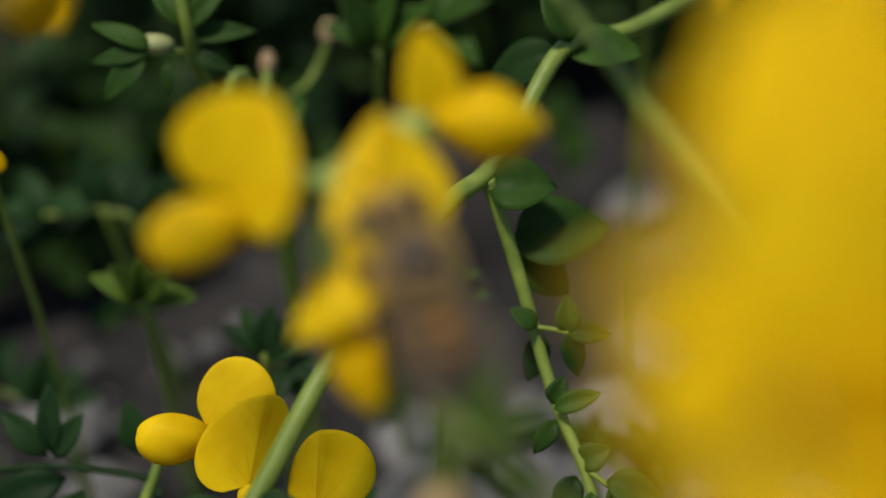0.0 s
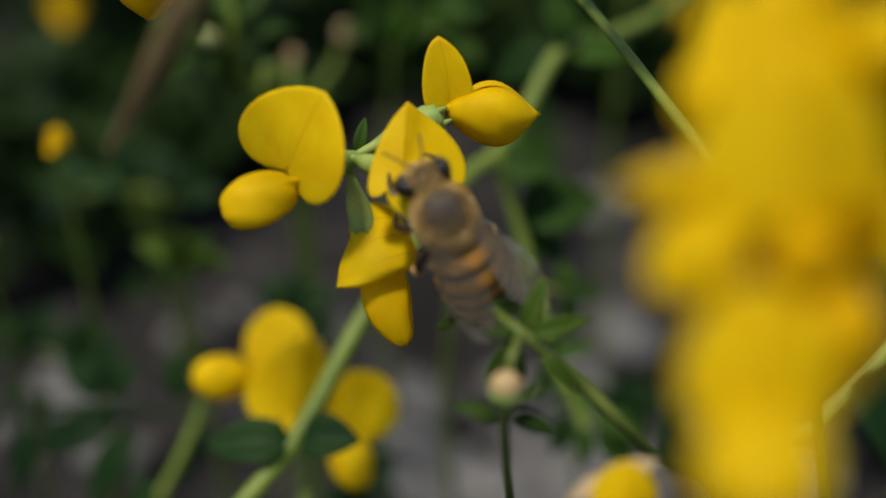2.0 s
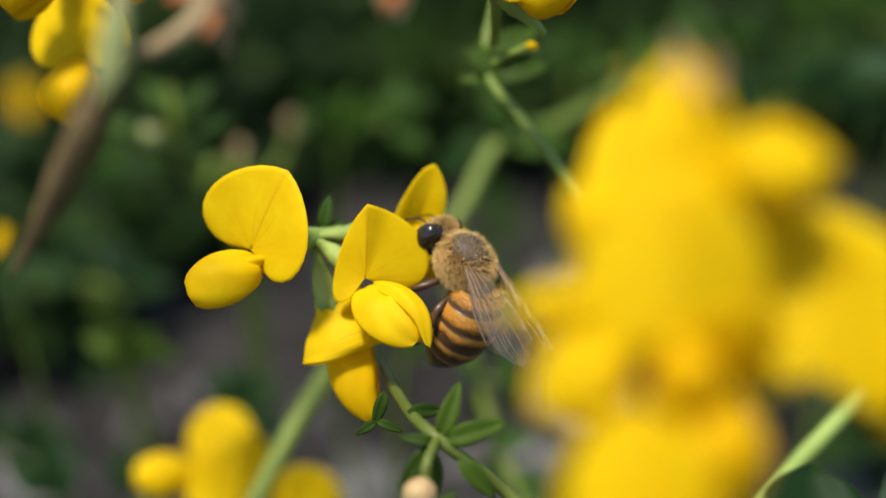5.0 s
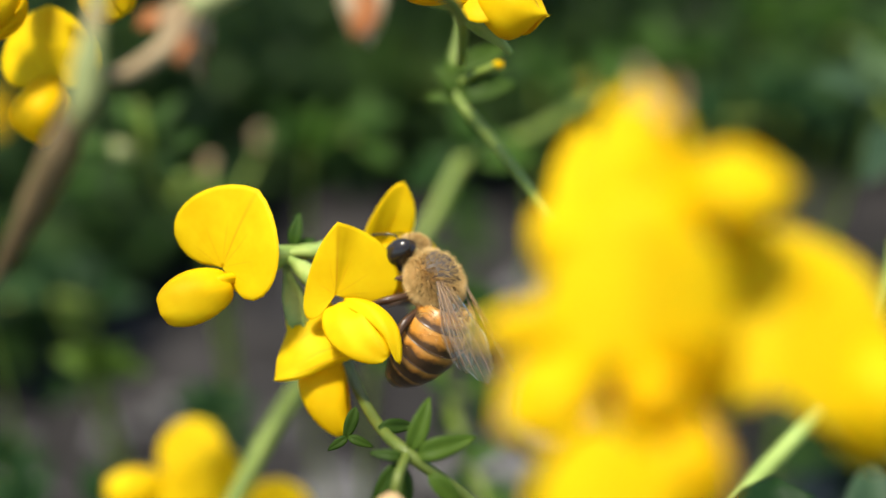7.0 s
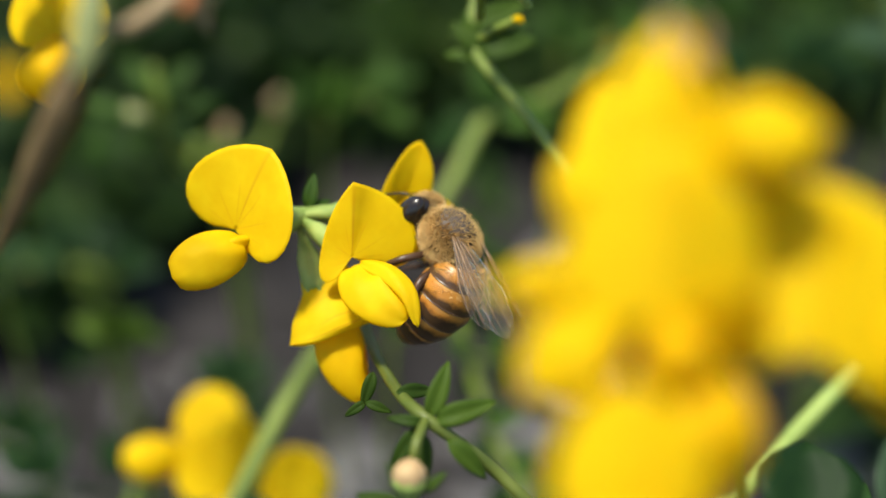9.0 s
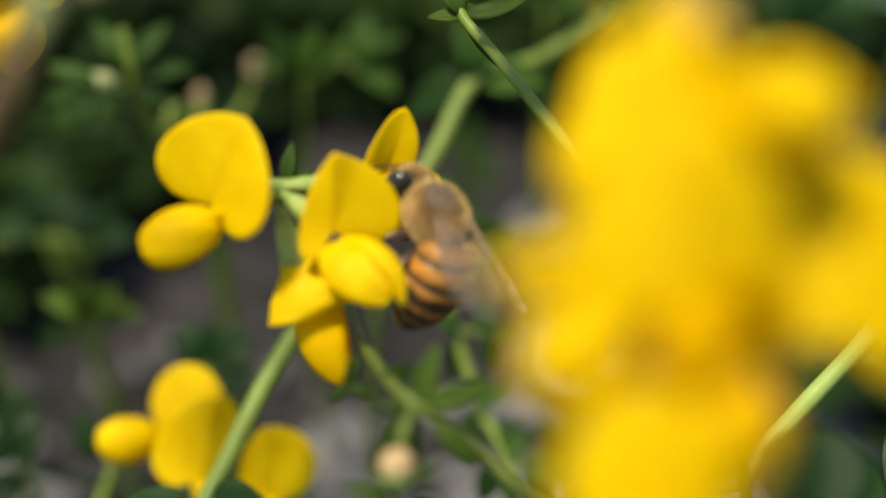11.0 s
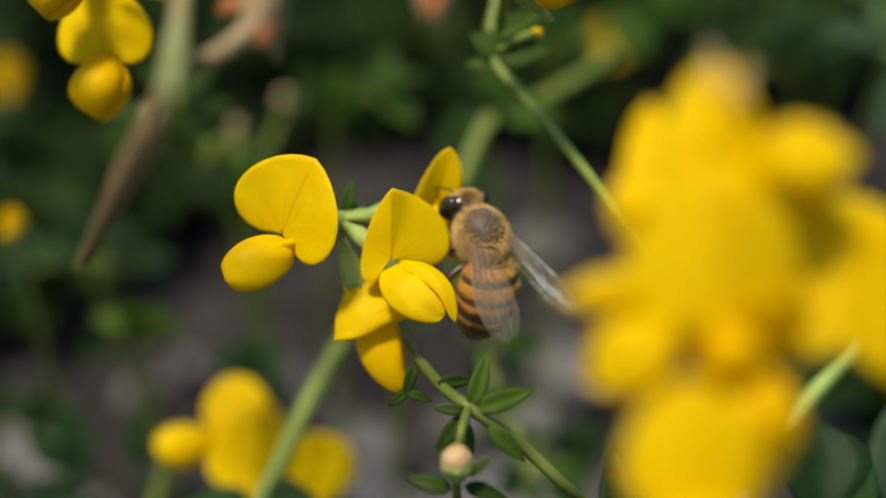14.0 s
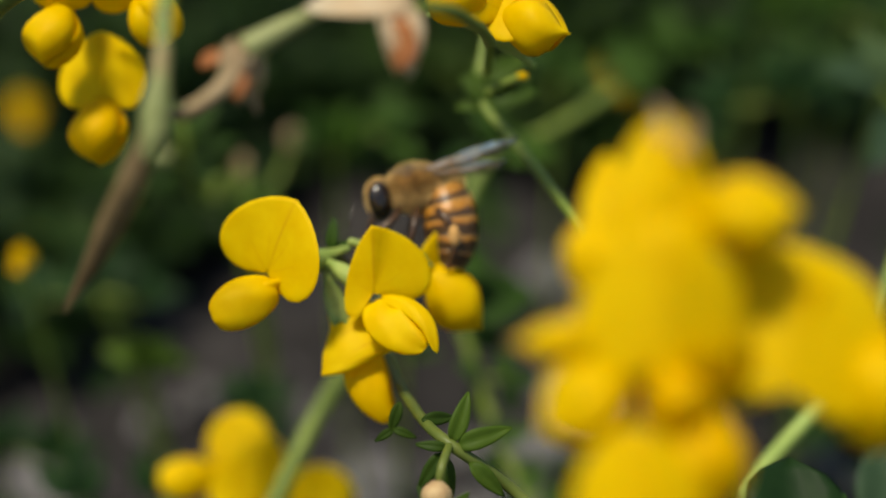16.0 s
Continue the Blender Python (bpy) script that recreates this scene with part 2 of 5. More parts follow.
def wing_mesh(side, length, height, puff, beak):
    """One of the two wings, which close over the keel into a plump lip; beak sharpens its tip."""
    def surface(u, v):
        x0 = min(1, 0.04 + 0.96 * u ** 1.15)
        prof = max(0.0, math.sin(math.pi * x0)) ** (0.52 + 0.16 * min(1, beak * 2) + beak * max(0.0, u - 0.45))
        bow = math.sqrt(max(0.0, 1 - v * v)) if v > 0 else math.sqrt(max(0.0, 1 - 0.8 * v * v))
        z = height * 0.5 * v * prof - 0.7 * u - 0.5 * beak * max(0, u - 0.6)
        x = side * (-0.12 + puff * prof * bow)
        x += side * 0.07 * math.sin(9 * u + 4 * v) * prof * bow
        return x, 4.6 + length * u - 0.5 * v * v * u, z - 0.2 + 0.06 * math.sin(7 * u + 2 * side)
    return sheet(surface, 15, 15, 0.13)


def keel_mesh(length):
    def surface(u, v):
        prof = max(0.0, math.sin(math.pi * (0.06 + 0.94 * u))) ** 0.7
        return 0.75 * v * prof, 4.4 + length * u, 0.55 * prof * (1 - v * v) + 0.2 - 0.7 * u
    return sheet(surface, 10, 9, 0.14)


def calyx_mesh():
    meshes = [tube_mesh([mm(0, -1.7, 0), mm(0, -0.6, 0), mm(0, 0.5, 0), mm(0, 1.2, 0), mm(0, 2.2, 0), mm(0, 3.2, 0), mm(0, 3.9, 0)],
                        [r / 1000 for r in (0.24, 0.36, 0.64, 0.88, 1.0, 1.02, 0.95)], 12, 3)]
    for k in range(5):
        a = 2 * math.pi * (k + 0.5) / 5
        c, s = math.cos(a), math.sin(a)
        meshes.append(tube_mesh([mm(0.66 * c, 3.6, 0.66 * s), mm(0.74 * c, 4.1, 0.74 * s), mm(0.7 * c, 4.6, 0.7 * s)],
                                [r / 1000 for r in (0.32, 0.2, 0.04)], 6, 2))
    return joined(*meshes)


def flower(parent, p, forward, up, scale=1.0, width=7.4, height=5.6, tilt=0.25, fold=0.2, length=5.6, puff=2.15, deep=4.2,
           petals=(None, None), label="", lip=None, lip_up=None, face=None, folds=None, beak=0.9, blunt=0.0, bare=""):
    """One flower as a part: its calyx carries the banner, two wings and the keel.

    face (front and crease) turns the banner, lip and lip_up the wings and keel, all in the parent's space. bare leaves out the banner or the lip, for one of its own shape."""
    calyx = link("flower", *calyx_mesh(), CALYX, parent, label or "yellow pea flower in a green calyx")
    calyx.matrix_basis = placed(p, forward, up, scale)
    back = aim(forward, up).inverted()
    left, right = folds or (fold, fold)
    if "banner" not in bare:
        v, f, uv = banner_mesh(width / (1.44 * height), height, left, right, blunt)
        banner = link("banner", v, f, petals[0] or BANNER, calyx, "broad yellow banner petal with faint red veins", uv)
        banner.matrix_basis = Matrix.Translation(mm(0, 4.9, 0.3)) @ (back @ aim(*face) if face else pose(0, 0, 0, math.degrees(tilt), 0, 0))
    if "lip" in bare:
        return calyx
    droop = Matrix()
    if lip:
        hinge = Matrix.Translation(mm(0, 4.8, 0))
        droop = hinge @ back @ aim(lip, lip_up or up) @ hinge.inverted()
    for side in (-1, 1):
        v, f, uv = wing_mesh(side, length, deep, puff, beak)
        link("wing_petal", v, f, petals[1] or PETAL, calyx, "", uv).matrix_basis = droop
    v, f, uv = keel_mesh(length * 0.85)
    link("keel", v, f, petals[1] or PETAL, calyx, "", uv).matrix_basis = droop
    return calyx


def spline(points, u):
    """The place and direction at u, 0 to 1, on a smooth line through the points."""
    pts = [Vector(q) for q in points]
    n = len(pts) - 1
    i = min(int(u * n), n - 1)
    t = u * n - i
    p0, p1, p2, p3 = pts[max(i - 1, 0)], pts[i], pts[i + 1], pts[min(i + 2, n)]
    a, b, c = p2 - p0, 2 * p0 - 5 * p1 + 4 * p2 - p3, 3 * p1 - p0 - 3 * p2 + p3
    return 0.5 * (2 * p1 + a * t + b * t * t + c * t ** 3), (a + 2 * b * t + 3 * c * t * t).normalized()


def blade(calyx, name, spine, low, high, mat, front=(0, 0, 1), bulge=0.0, curl=0.0, tip=1.0, blunt=0.6, foot=0.05, label=""):
    """A petal along a spine in the blossom's space: half-widths low and high, bulged towards front in its middle, its edges curled by curl."""
    front = Vector(front).normalized()

    def surface(u, v):
        p, d = spline(spine, u)
        s = front.cross(d).normalized()
        n = d.cross(s).normalized()
        prof = max(0.0, math.sin(math.pi * (foot + (1 - foot) * u) ** tip)) ** blunt
        w = (low if v < 0 else high) * prof
        return tuple(p + s * w * v + n * (bulge * (1 - v * v) * prof + curl * v * v * w + 0.04 * math.sin(7 * u + 5 * v)))
    v, f, uv = sheet(surface, 17, 15, 0.12)
    ob = link(name, v, f, mat, calyx, label, uv)
    ob.matrix_basis = calyx.matrix_basis.inverted()
    return ob


def folded_banner(calyx, throat, crease, low, high, step=0.0, mat=None):
    """A banner creased along its middle, in the blossom's space: crease runs from the throat to its tip, low and high say how its halves spread, step how far the high half sinks back behind the crease."""
    throat, crease, low, high = (Vector(q) for q in (throat, crease, low, high))

    def surface(u, v):
        a = abs(v) * 2.0
        r = float(np.polyval(HEART, abs(v))) * (0.004 + 0.996 * u)
        half = low if v < 0 else high
        bow = crease.cross(half).normalized() * (0.35 * math.sin(a * 0.8) * u * (1 if v < 0 else -1))
        return tuple(throat + (crease * math.cos(a) + half * math.sin(a)) * r + bow + Vector((0.04 * math.sin(9 * v), 0, 0.06 * math.sin(6 * v + 3 * u) - step * (1 - math.exp(-max(0.0, v) / 0.06)))) * u)
    v, f, uv = sheet(surface, 17, 41, 0.12)
    ob = link("banner", v, f, mat or BANNER, calyx, "broad yellow banner petal with faint red veins", uv)
    ob.matrix_basis = calyx.matrix_basis.inverted()
    return ob


def flower_at(parent, origin, throat, forward, up, scale=1.0, **shape):
    """The same, placed by its throat in the plant's frame."""
    p = Vector(throat) - Vector(forward).normalized() * 5.4 * scale - Vector(origin)
    return flower(parent, p, forward, up, scale, **shape)


def thing(name, p, label, category, group=""):
    """An Empty at p in the plant's frame."""
    ob = new(name)
    ob.empty_display_size = 0.003
    ob.matrix_world = FRAME @ Matrix.Translation(mm(*p))
    return tagged(ob, label, category, group)


def rel(points, p):
    return [mm(*(Vector(q) - Vector(p))) for q in points]


def to_ground(p, dx=0.0, dy=0.0):
    """The place in the plant's frame on the ground under p, shifted along the ground by millimetres."""
    w = world(p)
    q = FRAME.inverted() @ Vector((w.x + dx / 1000, w.y + dy / 1000, -0.002))
    return tuple(q * 1000)


def leaf_mesh(length, width, fold=0.35, droop=0.25, tip=0.8):
    def surface(u, v):
        w = width / 2 * max(0.0, math.sin(math.pi * u ** tip)) ** 0.8 + 0.05
        return w * v, length * u, fold * abs(v) * w - droop * length * u * u + 0.02 * length * math.sin(6 * u + v)
    return sheet(surface, 9, 7, 0.18)


LEAF_SHAPES = {}


def leaflet(parent, p, forward, up, length=8.0, width=5.0, mat=None, origin=(0, 0, 0), name="leaflet", tip=0.8):
    key = (round(length, 1), round(width, 1), (mat or LEAF).name, tip)
    if key not in LEAF_SHAPES:
        v, f, uv = leaf_mesh(key[0], key[1], tip=tip)
        ob = link(name, v, f, mat or LEAF, parent, "", uv)
        LEAF_SHAPES[key] = ob.data
    else:
        ob = new(name, LEAF_SHAPES[key])
        ob.parent = parent
    ob.matrix_basis = placed(Vector(p) - Vector(origin), forward, up)
    return ob


def leaf_spray(parent, p, forward, up, size=7.0, mat=None, origin=(0, 0, 0), count=5, spread=1.0):
    """Leaflets round one node, as a trefoil leaf carries them."""
    y, u = Vector(forward).normalized(), Vector(up).normalized()
    x = y.cross(u).normalized()
    for k in range(count):
        a = (k - (count - 1) / 2) * spread * 2.3 / count
        d = y * math.cos(a) + x * math.sin(a) + u * random.uniform(-0.25, 0.35)
        s = size * random.uniform(0.8, 1.1)
        leaflet(parent, p, d, u + x * random.uniform(-0.4, 0.4), s, s * 0.52, mat, origin)


def stem(parent, points, radius, mat, origin, name="stem", label=""):
    n = len(points)
    radii = [radius[0] + (radius[1] - radius[0]) * i / (n - 1) for i in range(n)] if isinstance(radius, tuple) else [radius] * n
    v, f = tube_mesh(rel(points, origin), [r / 1000 for r in radii], 10, 7)
    return link(name, v, f, mat, parent, label)


# ---- ground ----
def ground():
    def height(x, y):
        q = Vector((x, y, 0))
        return 0.004 * noise.noise(q * 25) + 0.0025 * noise.noise(q * 80) + 0.0012 * noise.noise(q * 220) - 0.004
    xs = np.concatenate([[-40, -8, -2, -0.8], np.linspace(-0.4, 0.4, 130), [0.8, 2, 8, 40]])
    ys = np.concatenate([[-40, -8, -2, -0.5], np.linspace(-0.15, 0.75, 140), [1.2, 2.5, 8, 40, 200]])
    verts = [(x, y, height(x, y)) for y in ys for x in xs]
    w = len(xs)
    faces = [(j * w + i, j * w + i + 1, (j + 1) * w + i + 1, (j + 1) * w + i) for j in range(len(ys) - 1) for i in range(w - 1)]
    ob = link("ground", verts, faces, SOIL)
    return tagged(ob, "rough grey soil and grit under the plants", "ground", kind="structure")


ground()


def stone(x, y, r, seed, label="pale grey weathered stone on the soil"):
    rng = random.Random(seed)
    off = Vector((rng.uniform(0, 9), rng.uniform(0, 9), rng.uniform(0, 9)))
    v, f = ball_mesh((0, 0, 0), (r, r * rng.uniform(0.7, 1.0), r * rng.uniform(0.28, 0.45)), 18, 24)
    v = [p * (1 + 0.35 * noise.noise(p * (1400 / r) + off) + 0.12 * noise.noise(p * (4500 / r) + off)) for p in v]
    ob = link("stone", v, f, STONE)
    ob.matrix_world = pose(x, y, r * 0.3 / 1000 - 0.002, 0, 0, rng.uniform(0, 360))
    return tagged(ob, label, "stone", "stones on the soil")


# ---- the visited flower head ----
NODE = (-8.0, 2.5, -96.9)
head = thing("trefoil_blossom", NODE, "bird's-foot trefoil blossom of four yellow flowers", "flower", "trefoil blossoms")
LEFT_FLOWER = flower(head, (0.1, -0.3, 0.2), (-0.72, -0.28, 0.52), (-0.1, 0.9, 0.3), 1.0, 8.15, 5.55,
                     face=((-0.462, -0.154, 0.874), (0.382, 0.855, 0.352)), folds=(-0.1, -0.1), bare="lip")
ROUND = [(-3.1, -2.55, 3.5), (-4.4, -3.1, 4.1), (-5.8, -3.8, 4.5), (-7.15, -4.5, 4.5)]
blade(LEFT_FLOWER, "wing_petal", ROUND, 1.72, 1.58, PETAL, bulge=0.75, blunt=0.43, tip=1.12)
blade(LEFT_FLOWER, "wing_petal", ROUND, 1.7, 1.56, PETAL, bulge=-0.8, blunt=0.43, tip=1.12)
blade(LEFT_FLOWER, "keel", [(-2.7, -2.0, 3.2), (-3.5, -2.3, 3.9), (-4.2, -2.6, 4.2)], 0.4, 0.4, PETAL, bulge=0.3)

CENTRE_FLOWER = flower(head, (0.35, -0.9, 0.9), (0.70, -0.49, 0.52), (-0.08, 0.88, 0.46), 0.66, bare="banner lip")
folded_banner(CENTRE_FLOWER, (3.35, -2.9, 3.3), (0.0, 4.45, 0.9), (-2.7, -2.1, -0.9), (5.2, 0.15, -1.6), 0.9)
blade(CENTRE_FLOWER, "wing_petal", [(3.5, -3.5, 3.2), (4.0, -4.75, 4.2), (5.3, -5.8, 4.8), (6.9, -6.45, 5.2)], 1.3, 1.5, PETAL, bulge=0.28, blunt=0.5, tip=0.85)
blade(CENTRE_FLOWER, "wing_petal", [(3.9, -3.2, 3.2), (5.6, -3.7, 4.2), (6.95, -4.95, 5.0), (7.55, -6.9, 5.3)], 0.75, 0.55, PETAL, (0.45, 0.3, 1), bulge=0.3, blunt=0.6)
blade(CENTRE_FLOWER, "keel", [(3.7, -3.5, 2.8), (4.8, -4.7, 3.4), (5.9, -5.7, 3.9), (6.9, -6.4, 4.3)], 0.9, 0.9, DEEP, bulge=0.4)

LOW_FLOWER = flower(head, (0.1, -2.0, 0.3), (0.30, -0.92, 0.24), (0.1, 0.1, 0.9), 0.8, bare="banner lip")
blade(LOW_FLOWER, "banner", [(4.7, -6.4, 1.4), (2.9, -7.15, 2.2), (1.2, -7.95, 2.3), (-0.35, -8.35, 1.9)], 5.0, 0.3, BANNER, (0.1, 0.25, 1), bulge=0.35, curl=-0.25, blunt=0.6, foot=0.25,
      label="swept yellow banner petal with a bright rim")
blade(LOW_FLOWER, "wing_petal", [(2.3, -6.2, 0.5), (2.5, -8.2, 0.9), (3.1, -10.0, 1.1), (4.2, -11.7, 0.8)], 1.5, 1.45, DEEP, bulge=0.6, blunt=0.62, tip=0.82)
blade(LOW_FLOWER, "wing_petal", [(2.4, -6.2, -0.1), (2.6, -8.2, -0.3), (3.2, -9.9, -0.4), (4.2, -11.6, 0.4)], 1.4, 1.4, DEEP, bulge=-0.6, blunt=0.62, tip=0.82)
SIDE_FLOWER = flower(head, (0, 0, 0), (0, 1, 0), (0, 0, 1), 1.0, 3.3, 4.4, length=6.0, puff=2.0, deep=4.0, beak=0.4,
                     face=((0.85, 0.5, -0.15), (0, 0.25, 0.97)), folds=(-1.0, 0.3), lip=(0.1, 0.93, -0.3), lip_up=(0.3, 0.1, 0.9))
for d, s in (((0.1, 1, 0.2), 2.3), ((0.8, 0.5, -0.2), 1.6)):
    leaflet(head, (0.2, 0, -0.5), d, (0, 0.3, 1), s, s * 0.33, LEAF, (0, 0, 0), "bract")

# ---- its stalk, leaf node and bud ----
base = (8.1, -15.8, -92.1)
foot = to_ground(base, 12, 30)
stalk = thing("trefoil_sprig", foot, "slender green trefoil sprig with small leaves and a cream bud", "plant", "trefoil sprigs")
knot = (0.4, -9.3, -87.4)
stem(stalk, [foot, (16.7, -24.4, -114.0), base, (4.0, -12.0, -89.3), knot, (-1.4, -8.2, -91.2), (-3.4, -6.1, -97.8), (-5.3, -2.3, -101.6), (-7.2, 1.6, -99.7), (-7.9, 2.3, -97.8)], (0.4, 0.34), STEM_OLIVE, foot)
for q, d, s in (((0.5, -9.2, -87.4), (0.35, 1, 0.1), 3.2), ((0.8, -9.4, -87.4), (1, 0.38, 0.2), 3.5), ((0.2, -9.5, -87.2), (-1, 0.15, 0.3), 1.9),
                ((-3.0, -7.1, -92.1), (-0.25, -1, 0.1), 2.2), ((-1.5, -8.1, -90.2), (1, 0.1, -0.3), 2.4), ((1.6, -10.4, -87.4), (0.9, -0.75, 0.1), 3.0),
                ((-0.1, -9.8, -87.4), (-0.6, -1, 0.3), 2.6), ((0.0, -10.0, -87.4), (0.25, -1, 0.3), 2.8), ((-3.4, -8.9, -92.1), (-0.7, -0.5, 0.2), 1.4), ((-3.4, -8.9, -92.1), (0.9, -0.25, 0.2), 1.6),
                ((-0.6, -13.9, -85.5), (-0.9, 0.25, 0.2), 2.6), ((0.2, -13.7, -85.5), (0.95, -0.2, 0.2), 2.6), ((-0.7, -12.9, -84.2), (-0.45, 1, 0.2), 1.6), ((0.4, -12.9, -84.4), (0.8, 0.7, 0.1), 1.6)):
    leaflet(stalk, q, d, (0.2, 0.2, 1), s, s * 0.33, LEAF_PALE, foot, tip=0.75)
stem(stalk, [knot, (0.0, -10.3, -85.5), (-0.2, -11.6, -85.5), (-0.3, -13.4, -86.4), (-0.1, -15.8, -88.3), (0.6, -20.3, -95.0)], 0.28, STEM_OLIVE, foot, "side_stalk")
b = Vector((-0.3, -12.0, -84.1)) - Vector(foot)
link("bud", *ball_mesh(b, (0.92, 0.85, 0.92), 12, 16, lambda p: p * (1 + 0.12 * math.sin(7 * math.atan2(p.z, p.x)))), BUD, stalk, "closed cream bud")
v, f = tube_mesh(rel([(-0.3, -13.3, -84.5), (-0.3, -12.6, -84.3), (-0.3, -12.2, -84.1)], foot), [0.0004, 0.0009, 0.001], 10, 4)
link("sepal_cup", v, f, CALYX, stalk)

# ---- low blossoms behind ----
LOW = (-17.3, -21.9, -134.9)
low_foot = to_ground(LOW, 4, 14)
low = thing("trefoil_blossom", low_foot, "bird's-foot trefoil blossom low among dark leaves", "flower", "trefoil blossoms")
stem(low, [low_foot, (-15.9, -33.3, -136.8), (-17.1, -26.1, -134.9), LOW], (0.7, 0.5), STEM, low_foot)


def from_foot(*points):
    return [tuple(Vector(q) - Vector(low_foot)) for q in points]


side = flower_at(low, low_foot, (-21.7, -16.7, -130.6), (-0.62, -0.15, 0.77), (0.58, 0.74, 0.10), 0.9, bare="banner lip")
folded_banner(side, from_foot((-21.7, -16.5, -130.4))[0], (5.1, 2.9, -0.2), (1.5, -4.0, -1.0), (-0.8, 5.9, -0.6))
plump = from_foot((-21.4, -17.2, -129.8), (-23.0, -17.2, -128.9), (-24.8, -17.3, -128.3), (-26.4, -17.4, -128.2))
blade(side, "wing_petal", plump, 1.9, 2.0, PETAL, bulge=1.0, blunt=0.5, tip=1.1)
blade(side, "wing_petal", plump, 1.88, 1.98, PETAL, bulge=-1.0, blunt=0.5, tip=1.1)
middle = flower_at(low, low_foot, (-17.4, -20.2, -128.0), (-0.02, -0.62, 0.78), (0.09, 0.85, 0.55), 0.9, bare="banner lip")
folded_banner(middle, from_foot((-17.4, -19.9, -126.6))[0], (1.1, 6.6, 0.3), (-6.1, 0.7, -0.8), (2.8, 1.9, -1.5), 0.4)
blade(middle, "wing_petal", from_foot((-17.4, -19.8, -126.9), (-17.5, -20.9, -126.7), (-17.3, -22.2, -127.4)), 0.8, 0.8, PETAL, bulge=0.4)
right_flower = flower_at(low, low_foot, (-12.8, -21.8, -129.4), (0.18, -0.66, 0.72), (0.0, 0.82, 0.5), 0.9, bare="banner lip")
folded_banner(right_flower, from_foot((-12.8, -21.5, -128.2))[0], (0.1, 5.7, 0.3), (-3.1, -0.3, -1.8), (5.6, 1.6, -1.6), 0.7)
hanging = from_foot((-12.7, -21.3, -128.8), (-12.6, -22.8, -128.3), (-12.1, -24.2, -128.0), (-11.1, -25.7, -128.2))
blade(right_flower, "wing_petal", hanging, 1.9, 1.9, PETAL, bulge=0.7, blunt=0.5)
blade(right_flower, "wing_petal", hanging, 1.88, 1.88, PETAL, bulge=-0.7, blunt=0.5)
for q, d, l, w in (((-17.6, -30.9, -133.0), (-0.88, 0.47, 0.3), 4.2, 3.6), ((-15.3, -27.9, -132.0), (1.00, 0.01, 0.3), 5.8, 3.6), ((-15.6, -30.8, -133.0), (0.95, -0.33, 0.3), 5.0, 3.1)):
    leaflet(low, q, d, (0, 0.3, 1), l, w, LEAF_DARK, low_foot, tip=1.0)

# ---- dark leafy runner beside the low blossoms ----
runner_foot = to_ground((-34.2, -35.1, -138.0), -2, 2)
runner = thing("trefoil_sprig", runner_foot, "dark green trefoil runner with broad pointed leaves", "plant", "trefoil sprigs")
stem(runner, [runner_foot, (-34.2, -35.1, -138.0), (-31.7, -31.6, -138.0), (-29.3, -26.6, -138.0), (-27.8, -22.4, -138.2), (-27.4, -20.7, -138.5)], (0.6, 0.4), STEM, runner_foot)
stem(runner, [(-28.0, -22.2, -138.2), (-31.5, -21.8, -138.0), (-36.1, -21.7, -138.0), (-42.4, -22.5, -138.0), (-47.2, -23.2, -138.0), (-52.0, -25.5, -139.0)], (0.26, 0.3), LEAF_DARK, runner_foot, "side_shoot")
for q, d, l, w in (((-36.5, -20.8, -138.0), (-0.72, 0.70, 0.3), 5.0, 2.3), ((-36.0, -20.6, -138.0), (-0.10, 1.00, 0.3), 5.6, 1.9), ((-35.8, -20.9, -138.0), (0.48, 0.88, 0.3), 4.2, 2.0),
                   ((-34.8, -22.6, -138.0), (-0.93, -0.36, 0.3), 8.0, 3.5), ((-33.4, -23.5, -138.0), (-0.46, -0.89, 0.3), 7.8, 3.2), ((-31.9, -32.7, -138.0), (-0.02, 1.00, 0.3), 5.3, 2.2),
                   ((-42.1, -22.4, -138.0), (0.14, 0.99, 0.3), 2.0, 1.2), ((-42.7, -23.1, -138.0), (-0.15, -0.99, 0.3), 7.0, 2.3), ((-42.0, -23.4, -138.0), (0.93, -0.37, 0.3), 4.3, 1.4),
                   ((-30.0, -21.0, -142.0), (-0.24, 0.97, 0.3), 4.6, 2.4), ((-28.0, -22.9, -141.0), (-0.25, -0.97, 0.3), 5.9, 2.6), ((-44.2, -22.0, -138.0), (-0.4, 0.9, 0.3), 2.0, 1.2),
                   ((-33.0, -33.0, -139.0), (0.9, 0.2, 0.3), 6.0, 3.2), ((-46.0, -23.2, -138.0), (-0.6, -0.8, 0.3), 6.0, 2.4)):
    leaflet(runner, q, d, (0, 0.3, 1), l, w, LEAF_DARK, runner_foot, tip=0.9)

